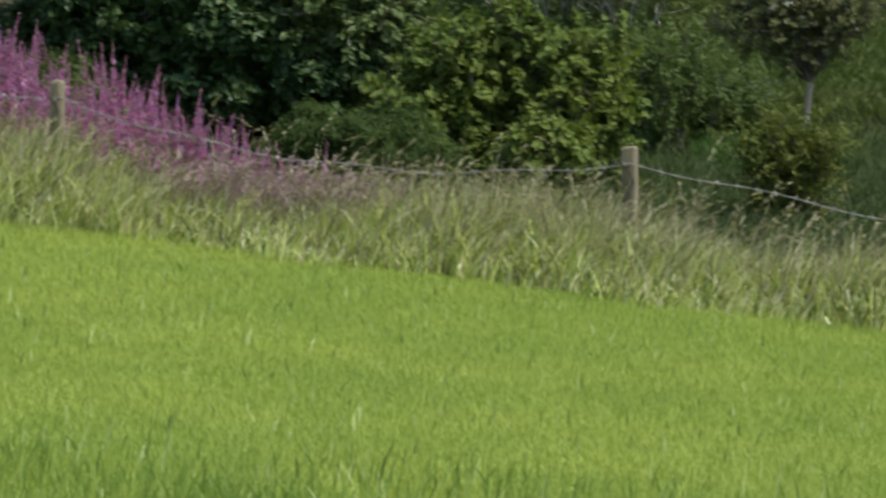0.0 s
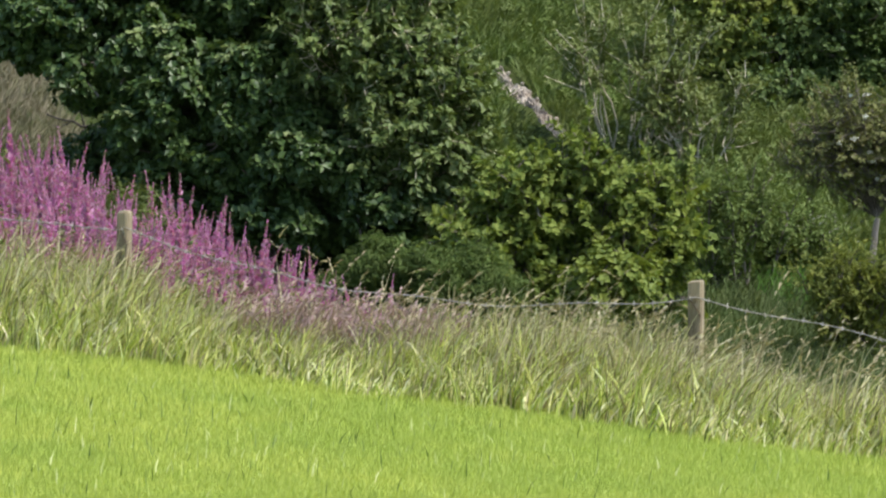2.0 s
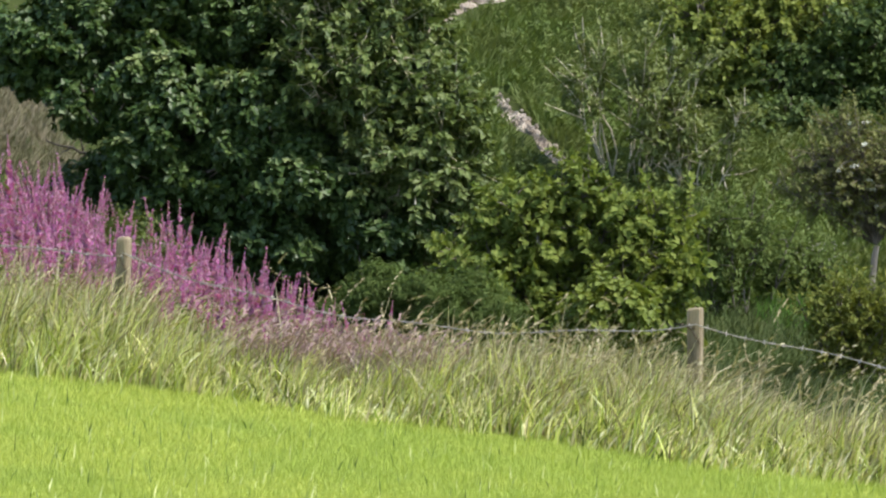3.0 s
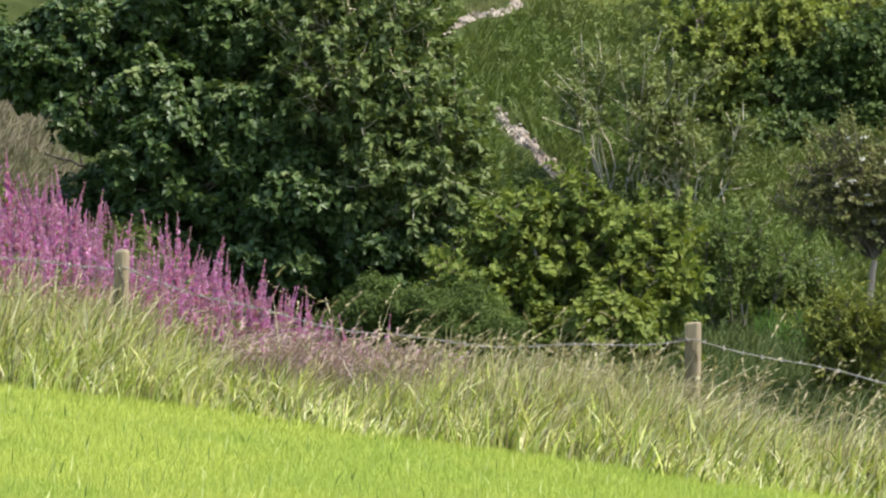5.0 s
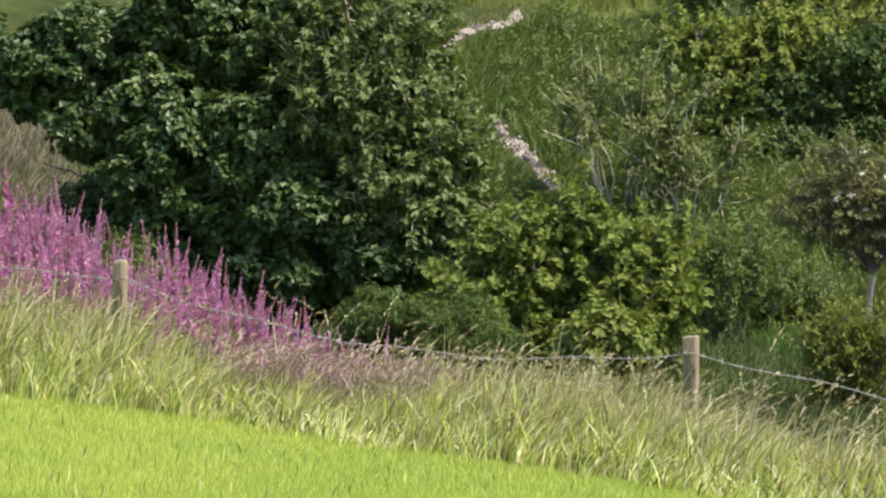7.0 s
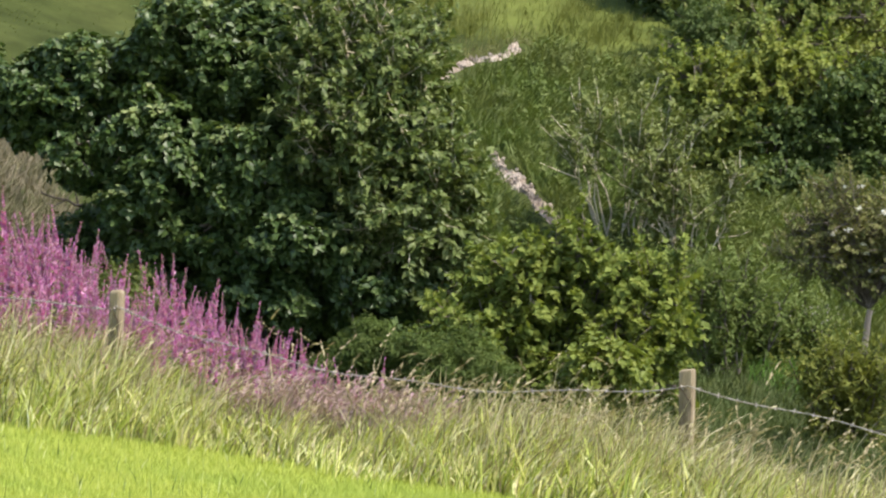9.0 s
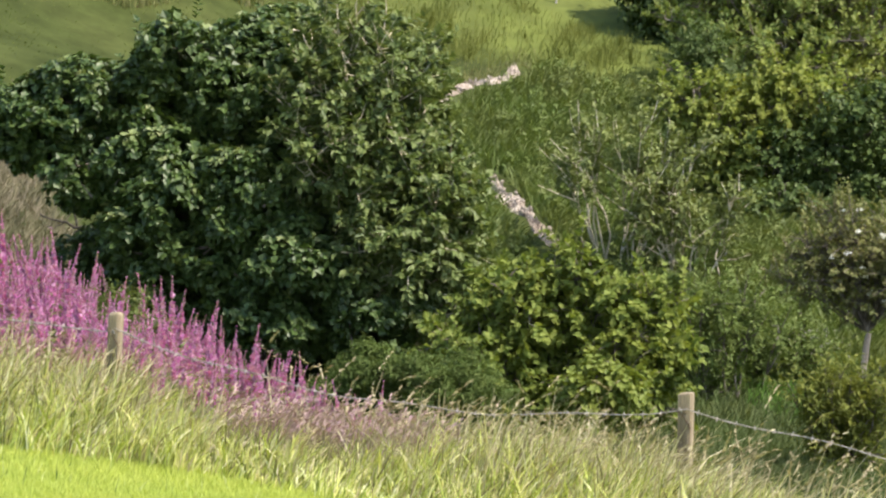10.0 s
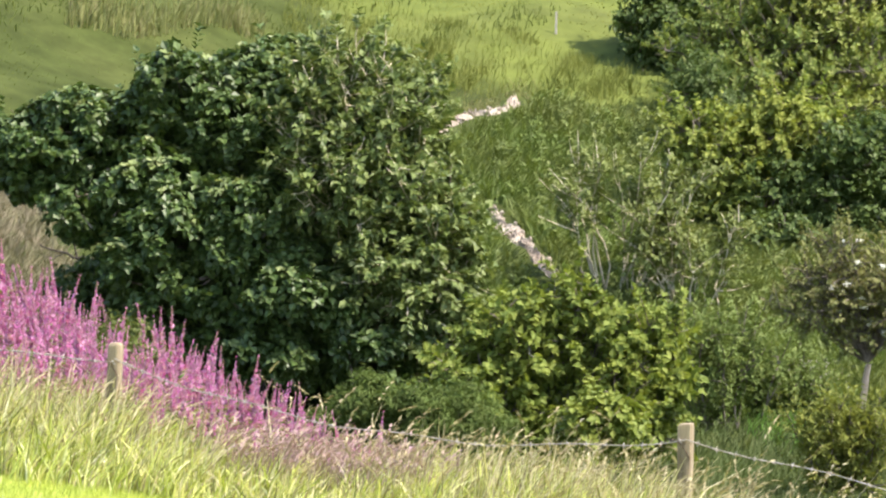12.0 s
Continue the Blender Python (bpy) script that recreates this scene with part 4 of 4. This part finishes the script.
# white flower heads of the elder
rng = np.random.default_rng(31)
P, out = lobe_points(rng, [(3.56, 48.0, 0.60, 0.32, 0.31, 0.29), (3.93, 48.0, 0.66, 0.37, 0.35, 0.32), (4.26, 48.0, 0.46, 0.32, 0.37, 0.43)], 400, 1.0, 1.15)
P = P[out[:, 1] < -0.35][:16]
for p in P:
    k = 26
    q = rng.normal(size=(k, 3)) * np.array([0.013, 0.013, 0.008])
    v, f = leaves(q, unit(rng.normal(size=(k, 3)) + np.array([0, -0.5, 0.6])), unit(rng.normal(size=(k, 3))), np.full(k, 0.02), np.full(k, 0.008))
    flower = under("flower_head", mesh_of("flower_head", v, f, WHITE), elder, "small white flower head")
    tagged(flower, kind="stuff")
    flower.location = Vector(p) - elder.location

# bare dead branch reaching out of the bank
rng = np.random.default_rng(32)
wood = [limb(rng, (-2.95, 46.8, 0.58), (-3.30, 46.8, 0.61), 0.026, 0.018, 0.04), limb(rng, (-3.30, 46.8, 0.61), (-3.72, 46.7, 0.76), 0.016, 0.006, 0.08), limb(rng, (-3.28, 46.8, 0.60), (-3.55, 46.7, 0.48), 0.012, 0.005, 0.1), limb(rng, (-3.45, 46.75, 0.66), (-3.62, 46.7, 0.64), 0.008, 0.003, 0.1), limb(rng, (-3.10, 46.8, 0.60), (-3.34, 46.7, 0.46), 0.012, 0.004, 0.12), limb(rng, (-3.34, 46.8, 0.62), (-3.52, 46.7, 0.86), 0.009, 0.003, 0.12), limb(rng, (-2.7, 47, -0.2), (-2.95, 46.8, 0.59), 0.035, 0.026, 0.05)]
tagged(new("dead_branch", mesh_of("dead_branch", *joined(wood), DEAD_BARK, True)), "bare dark dead branch over the dry bank", "branch")

# ---- the fence ----
def fence_post(place, top, turn, lean, seed, square):
    """A sawn post with worn corners and a weathered, rounded top; square says how sharp its corners are."""
    z0 = float(land(place[0], place[1]))
    h = top - z0
    a = np.arange(20) * 2 * np.pi / 20 + 0.157
    c, q = np.cos(a), np.sin(a)
    r = (np.abs(c) ** square + np.abs(q) ** square) ** (-1 / square) * 0.041
    drop = 0.030 if square < 6 else 0.012
    levels = [(-0.3, 1.0)] + [(z, 1.0) for z in np.linspace(0, h - drop, 9)] + [(h - drop * 0.55, 0.95), (h - drop * 0.22, 0.78), (h - drop * 0.05, 0.5), (h, 0.12)]
    rings = []
    for z, k in levels:
        x, y = c * r * k, q * r * k
        wear = np.array([noise.noise(Vector((i * 60.0, j * 60.0, z * 5 + seed))) for i, j in zip(x, y)]) * 0.004
        rings.append(np.stack([x + wear, y + wear, z + x * 0.10 + wear], 1))
    n, m = len(levels), 20
    i, j = np.meshgrid(np.arange(n - 1), np.arange(m), indexing="ij")
    f = np.stack([i * m + j, i * m + (j + 1) % m, (i + 1) * m + (j + 1) % m, (i + 1) * m + j], -1).reshape(-1, 4)
    v = np.concatenate(rings + [np.array([[0, 0, h]])])
    cap = np.array([[(n - 1) * m + k, (n - 1) * m + (k + 1) % m, n * m, n * m] for k in range(m)])
    me = bpy.data.meshes.new("fence_post")
    me.from_pydata(v.tolist(), [], f.tolist() + [[int(k) for k in row[:3]] for row in cap])
    me.update()
    me.materials.append(WOOD)
    ob = new("fence_post", me)
    ob.matrix_world = pose(place[0], place[1], z0, 0, lean, turn)
    tie = [tube([(-0.044, -0.02, h - 0.10), (-0.036, -0.043, h - 0.105), (-0.005, -0.044, h - 0.135), (0.022, -0.044, h - 0.175), (0.041, -0.041, h - 0.21)], np.full(5, 0.0038), 5)]
    tie.append(tube([(0.044, -0.03, h - 0.12), (0.0, -0.045, h - 0.118), (-0.044, -0.03, h - 0.112)], np.full(3, 0.0034), 5))
    under("tie_wire", mesh_of("tie_wire", *joined(tie), RUST, True), ob, "rusty tie wire wrapped round the post")
    return ob


POSTS = [(-6.0, 33.05, 0.78), (-1.975, 31.0, 0.44), (1.455, 29.3, 0.115), (5.1, 27.5, -0.5)]
for k, (px, py, top) in enumerate(POSTS):
    tagged(fence_post((px, py), top, -20 - 4 * (k % 2), 0.6 * (k % 2), k + 2, 5.0 if k % 2 else 8.0), "weathered grey-brown square wooden fence post in tall grass", "fence post", "posts of the wire fence")


def barb_mesh():
    """Two bent points and a wrapped knot."""
    pieces = [tube([(-0.009, 0, 0), (0, 0, 0), (0.009, 0, 0)], [0.006, 0.0075, 0.006], 5)]
    for d in ((0.005, 0.011, 0.014), (-0.005, -0.012, 0.014)):
        d = np.asarray(d)
        pieces.append(tube([-d, d * 0, d], [0.002, 0.005, 0.002], 4))
    return mesh_of("barb", *joined(pieces), WIRE)


BARB = barb_mesh()


def barbed_wire(a, b, sag, seed):
    """Two twisted strands with a barb every 12 cm."""
    rng = np.random.default_rng(seed)
    a, b = np.asarray(a, float), np.asarray(b, float)
    n = 60
    u = np.linspace(0, 1, n)[:, None]
    line = a + (b - a) * u + np.array([0, 0, -sag]) * (4 * u * (1 - u)) + np.array([0, 0, 0.012]) * np.sin(u * 23 + seed)
    thing = empty_thing("barbed_wire", a, "rusty galvanised barbed wire sagging between wooden posts", "wire", "strands of the fence")
    t = u * np.linalg.norm(b - a) * 60
    tw = np.concatenate([np.zeros_like(t), np.cos(t), np.sin(t)], 1) * 0.0026
    v, f = joined([tube(line - a + tw, np.full(n, 0.0027), 5), tube(line - a - tw, np.full(n, 0.0027), 5)])
    under("strand", mesh_of("strand", v, f, WIRE, True), thing)
    for k, s in enumerate(np.arange(0.08, np.linalg.norm(b - a), 0.12)):
        q = s / np.linalg.norm(b - a)
        p = (b - a) * q + np.array([0, 0, -sag]) * 4 * q * (1 - q) + np.array([0, 0, 0.012]) * np.sin(q * 23 + seed)
        barb = under("barb", BARB, thing)
        barb.matrix_basis = pose(*p, rng.uniform(0, 360), rng.uniform(-20, 20), math.degrees(math.atan2(b[1] - a[1], b[0] - a[0])))
    return thing


barbed_wire((-6.0, 32.99, 0.62), (-1.97, 30.95, 0.33), 0.05, 1)
barbed_wire((-1.97, 30.95, 0.33), (1.45, 29.25, 0.02), 0.205, 2)
barbed_wire((1.45, 29.25, 0.02), (5.1, 27.45, -0.62), 0.03, 3)

# ---- purple willowherb behind the fence ----
def willowherb_mesh(seed):
    rng = np.random.default_rng(seed)
    h = 1.0
    bend = rng.normal(size=2) * 0.09 + np.array([0.05, 0])
    u = np.linspace(0, 1, 7)
    line = np.stack([bend[0] * u ** 2, bend[1] * u ** 2, h * u], 1)
    stem = mesh_of("stem", *tube(line, np.linspace(0.006, 0.002, 7), 4), STEM)
    n = 46
    t = rng.uniform(0.12, 0.74, n)
    a = rng.uniform(0, 2 * np.pi, n)
    P = np.stack([bend[0] * t ** 2, bend[1] * t ** 2, h * t], 1)
    A = unit(np.stack([np.cos(a), np.sin(a), rng.uniform(0.2, 0.9, n)], 1))
    le = rng.uniform(0.07, 0.13, n) * (1.1 - 0.5 * t)
    leaf = mesh_of("foliage", *leaves(P, A, np.tile([0, 0, 1.0], (n, 1)) + rng.normal(size=(n, 3)) * 0.2, le, le * 0.13), HERBLEAF)
    low = rng.uniform(0.50, 0.74)
    n = int(300 * (1 - low))
    t = low + (1 - low) * rng.uniform(0, 1, n) ** 0.95
    a = rng.uniform(0, 2 * np.pi, n)
    wide = np.clip((1.02 - t) / 0.30, 0.22, 1.0)
    P = np.stack([bend[0] * t ** 2, bend[1] * t ** 2, h * t], 1)
    A = unit(np.stack([np.cos(a), np.sin(a), rng.uniform(0.9, 2.4, n)], 1))
    le = 0.044 * wide * rng.uniform(0.8, 1.3, n)
    spike = mesh_of("flower_spike", *leaves(P, A, np.tile([0, 0, 1.0], (n, 1)) + rng.normal(size=(n, 3)) * 0.5, le, le * 0.42), PETAL)
    return stem, leaf, spike


def in_clump(x, y):
    """How thickly the plants crowd at a place: they grow in drifts."""
    if abs(x + 2.22) < 0.14 and y > 34.6:
        return 0.15
    return 0.22 + 0.78 * float(smooth(-0.25, 0.45, math.sin(x * 6.1 + 1.4 * math.sin(y * 2.3)) * math.sin(y * 4.3 + x * 1.9)))


kinds, looks = [], []
for k in range(7):
    thing = empty_thing("willowherb", (0, 0, -50), "tall willowherb plant with purple flower spike behind the fence", "flower", "purple flowers behind the fence")
    looks.append(willowherb_mesh(40 + k))
    for nm, me in zip(("stem", "foliage", "flower_spike"), looks[-1]):
        under(nm, me, thing)
    kinds.append(thing)
rng = np.random.default_rng(7)
count = 0
placed = []
while count < 297:
    px, py = rng.uniform(-4.1, -0.05), rng.uniform(30.3, 37.5)
    past = py - fence_y(px)
    if past < (-0.35 if -1.9 < px < -0.2 else 0.12) or px > -0.08 - 0.28 * past or px < -0.115 * py:
        continue
    if rng.uniform() > in_clump(px, py):
        continue
    s = rng.uniform(0.66, 1.04) + 0.42 * smooth(0.4, 3.0, past) * rng.uniform(0.6, 1)
    s -= 0.24 * smooth(-1.9, -0.6, px) + 0.16 * (1 - smooth(-0.3, 0.2, past))
    s *= 0.93 + 0.07 * smooth(0.0, 0.6, -0.25 - 0.28 * past - px)
    m = pose(*ground_at(px, py), rng.normal(0, 4), rng.normal(2, 4), rng.uniform(0, 360)) @ Matrix.Diagonal((s, s, s, 1))
    if count < 7:
        kinds[count].matrix_basis = m
    else:
        copy_thing(kinds[count % 7], m).matrix_basis = m
    count += 1


# the many more that stand between them, too many to tell apart
for nm, mat in (("willowherb_spikes", PETAL), ("willowherb_foliage", HERBLEAF)):
    pieces = []
    rng = np.random.default_rng(77)
    k = 0
    while k < 720:
        px, py = rng.uniform(-4.1, 0.0), rng.uniform(30.2, 37.5)
        past = py - fence_y(px)
        if past < (-0.35 if -1.9 < px < -0.2 else 0.12) or px > -0.02 - 0.24 * past or px < -0.115 * py:
            continue
        if rng.uniform() > in_clump(px, py):
            continue
        s = rng.uniform(0.5, 0.96) + 0.38 * smooth(0.4, 3.0, past) * rng.uniform(0.5, 1)
        s -= 0.22 * smooth(-1.9, -0.6, px) + 0.14 * (1 - smooth(-0.3, 0.2, past))
        s *= 0.91 + 0.09 * smooth(0.0, 0.6, -0.2 - 0.24 * past - px)
        turn = rng.uniform(0, 2 * np.pi)
        src = looks[k % 7][2 if mat is PETAL else 1]
        co = np.empty(len(src.vertices) * 3, np.float32)
        src.vertices.foreach_get("co", co)
        co = co.reshape(-1, 3) * s
        c, q = math.cos(turn), math.sin(turn)
        co = np.stack([co[:, 0] * c - co[:, 1] * q, co[:, 0] * q + co[:, 1] * c, co[:, 2]], 1) + np.array(ground_at(px, py))
        fa = np.empty(len(src.polygons) * 3, np.int32)
        src.loops.foreach_get("vertex_index", fa)
        pieces.append((co, fa.reshape(-1, 3)))
        k += 1
    tagged(new(nm, mesh_of(nm, *joined(pieces), mat)), "dense purple willowherb flowers behind the fence" if mat is PETAL else "narrow green willowherb leaves behind the fence", "flowers", kind="stuff")


# ---- chalk scars on the hillside ----
def stone_mesh(seed):
    """A broken lump with blunt corners."""
    bm = bmesh.new()
    bmesh.ops.create_icosphere(bm, subdivisions=1, radius=1.0)
    for v in bm.verts:
        v.co *= 1 + 0.35 * noise.noise(v.co * 1.7 + Vector((seed * 5.1, 0, 0)))
    me = bpy.data.meshes.new("chalk_stone")
    bm.to_mesh(me), bm.free()
    me.materials.append(CHALK)
    return me


STONES = [stone_mesh(k) for k in range(3)]


def chalk_scar(name, label, line, width, seed):
    """Broken chalk bared along a winding line, with loose lumps."""
    rng = np.random.default_rng(seed)
    L = np.asarray(line, float)
    u = np.linspace(0, len(L) - 1, 60)
    cx, cy = np.interp(u, np.arange(len(L)), L[:, 0]), np.interp(u, np.arange(len(L)), L[:, 1])
    s = np.linspace(-1, 1, 15)
    w = width * (0.62 + 0.22 * np.sin(u * 4.1 + seed) + 0.16 * np.cos(u * 9.3 + seed * 2) + rng.normal(0, 0.07, 60)) * np.sin(np.linspace(0.25, np.pi - 0.25, 60)) ** 0.5
    tx, ty = np.gradient(cx), np.gradient(cy)
    tl = np.hypot(tx, ty)
    X, Y = cx[:, None] + s * (w * -ty / tl)[:, None], cy[:, None] + s * (w * tx / tl)[:, None]
    Z = land(X, Y) + 0.045 * (1 - s ** 2)[None] + 0.022 * rng.normal(size=X.shape) * (1 - s ** 4)[None] - 0.018
    v = np.stack([X, Y, Z], -1).reshape(-1, 3)
    i, j = np.meshgrid(np.arange(59), np.arange(14), indexing="ij")
    k = (i * 15 + j).ravel()
    thing = tagged(new(name, mesh_of(name, v, np.stack([k, k + 15, k + 16, k + 1], 1), CHALK)), label, "chalk", kind="structure")
    for _ in range(12):
        k, side = rng.integers(4, 56), rng.uniform(-1.1, 1.1)
        px, py = cx[k] - side * w[k] * ty[k] / tl[k], cy[k] + side * w[k] * tx[k] / tl[k]
        stone = under("chalk_stone", STONES[int(rng.integers(0, 3))], thing)
        stone.matrix_basis = pose(px, py, float(land(px, py)) + 0.04, *rng.uniform(0, 360, 3)) @ Matrix.Diagonal((*rng.uniform(0.015, 0.042, 3), 1))
    return thing


for line, width, seed in zip(SCARS, (0.19, 0.17), (1, 2)):
    chalk_scar("chalk_scar", "bare white chalk bank broken through hillside turf", line, width, seed)

# white marker post on the hill
bm = bmesh.new()
bmesh.ops.create_cube(bm, size=1.0)
bmesh.ops.scale(bm, vec=(0.026, 0.026, 0.56), verts=bm.verts)
bmesh.ops.bevel(bm, geom=bm.edges[:], offset=0.006, segments=2, affect="EDGES")
me = bpy.data.meshes.new("marker_post")
bm.to_mesh(me), bm.free()
me.materials.append(PAINT)
marker = tagged(new("marker_post", me), "small off-white weathered wooden post on the hillside", "post")
marker.location = (1.38, 62.65, float(land(1.38, 62.65)) + 0.0)


# ---- tall docks and thistles on the sunny shoulder of the hill ----
def dock_mesh(seed):
    rng = np.random.default_rng(seed)
    u = np.linspace(0, 1, 5)
    stem = mesh_of("stem", *tube(np.stack([0.03 * u, 0.02 * u ** 2, u], 1), np.linspace(0.03, 0.012, 5), 4), HERBLEAF)
    n = 80
    t = rng.uniform(0.05, 1.0, n)
    a = rng.uniform(0, 2 * np.pi, n)
    P = np.stack([0.03 * t, 0.02 * t ** 2, t], 1)
    A = unit(np.stack([np.cos(a), np.sin(a), rng.uniform(0.6, 1.6, n)], 1))
    le = rng.uniform(0.2, 0.45, n) * (1.15 - 0.7 * t)
    leaf = mesh_of("foliage", *leaves(P, A, np.tile([0, 0, 1.0], (n, 1)) + rng.normal(size=(n, 3)) * 0.3, le, le * 0.26), SUNLIT_GRASS)
    return stem, leaf


docks = []
for k in range(3):
    thing = empty_thing("dock_plant", (0, 0, -50), "upright dark green dock plant on the grassy hill", "weed", "docks on the hillside")
    for nm, me in zip(("stem", "foliage"), dock_mesh(90 + k)):
        under(nm, me, thing)
    docks.append(thing)
rng = np.random.default_rng(91)
count = 0
while count < 40:
    px, py = rng.uniform(-1.2, 2.4), rng.uniform(58.6, 64.6)
    if abs(py - 62.3 + 0.95 * (px + 0.6) + rng.normal(0, 0.4)) > 1.0 or not off_scars(np.array([px]), np.array([py]), 0.3)[0]:
        continue
    h = rng.uniform(0.06, 0.20)
    m = pose(*ground_at(px, py, 0.01), rng.normal(0, 5), rng.normal(0, 5), rng.uniform(0, 360)) @ Matrix.Diagonal((h * 0.75, h * 0.75, h, 1))
    if count < 3:
        docks[count].matrix_basis = m
    else:
        copy_thing(docks[count % 3], m).matrix_basis = m
    count += 1
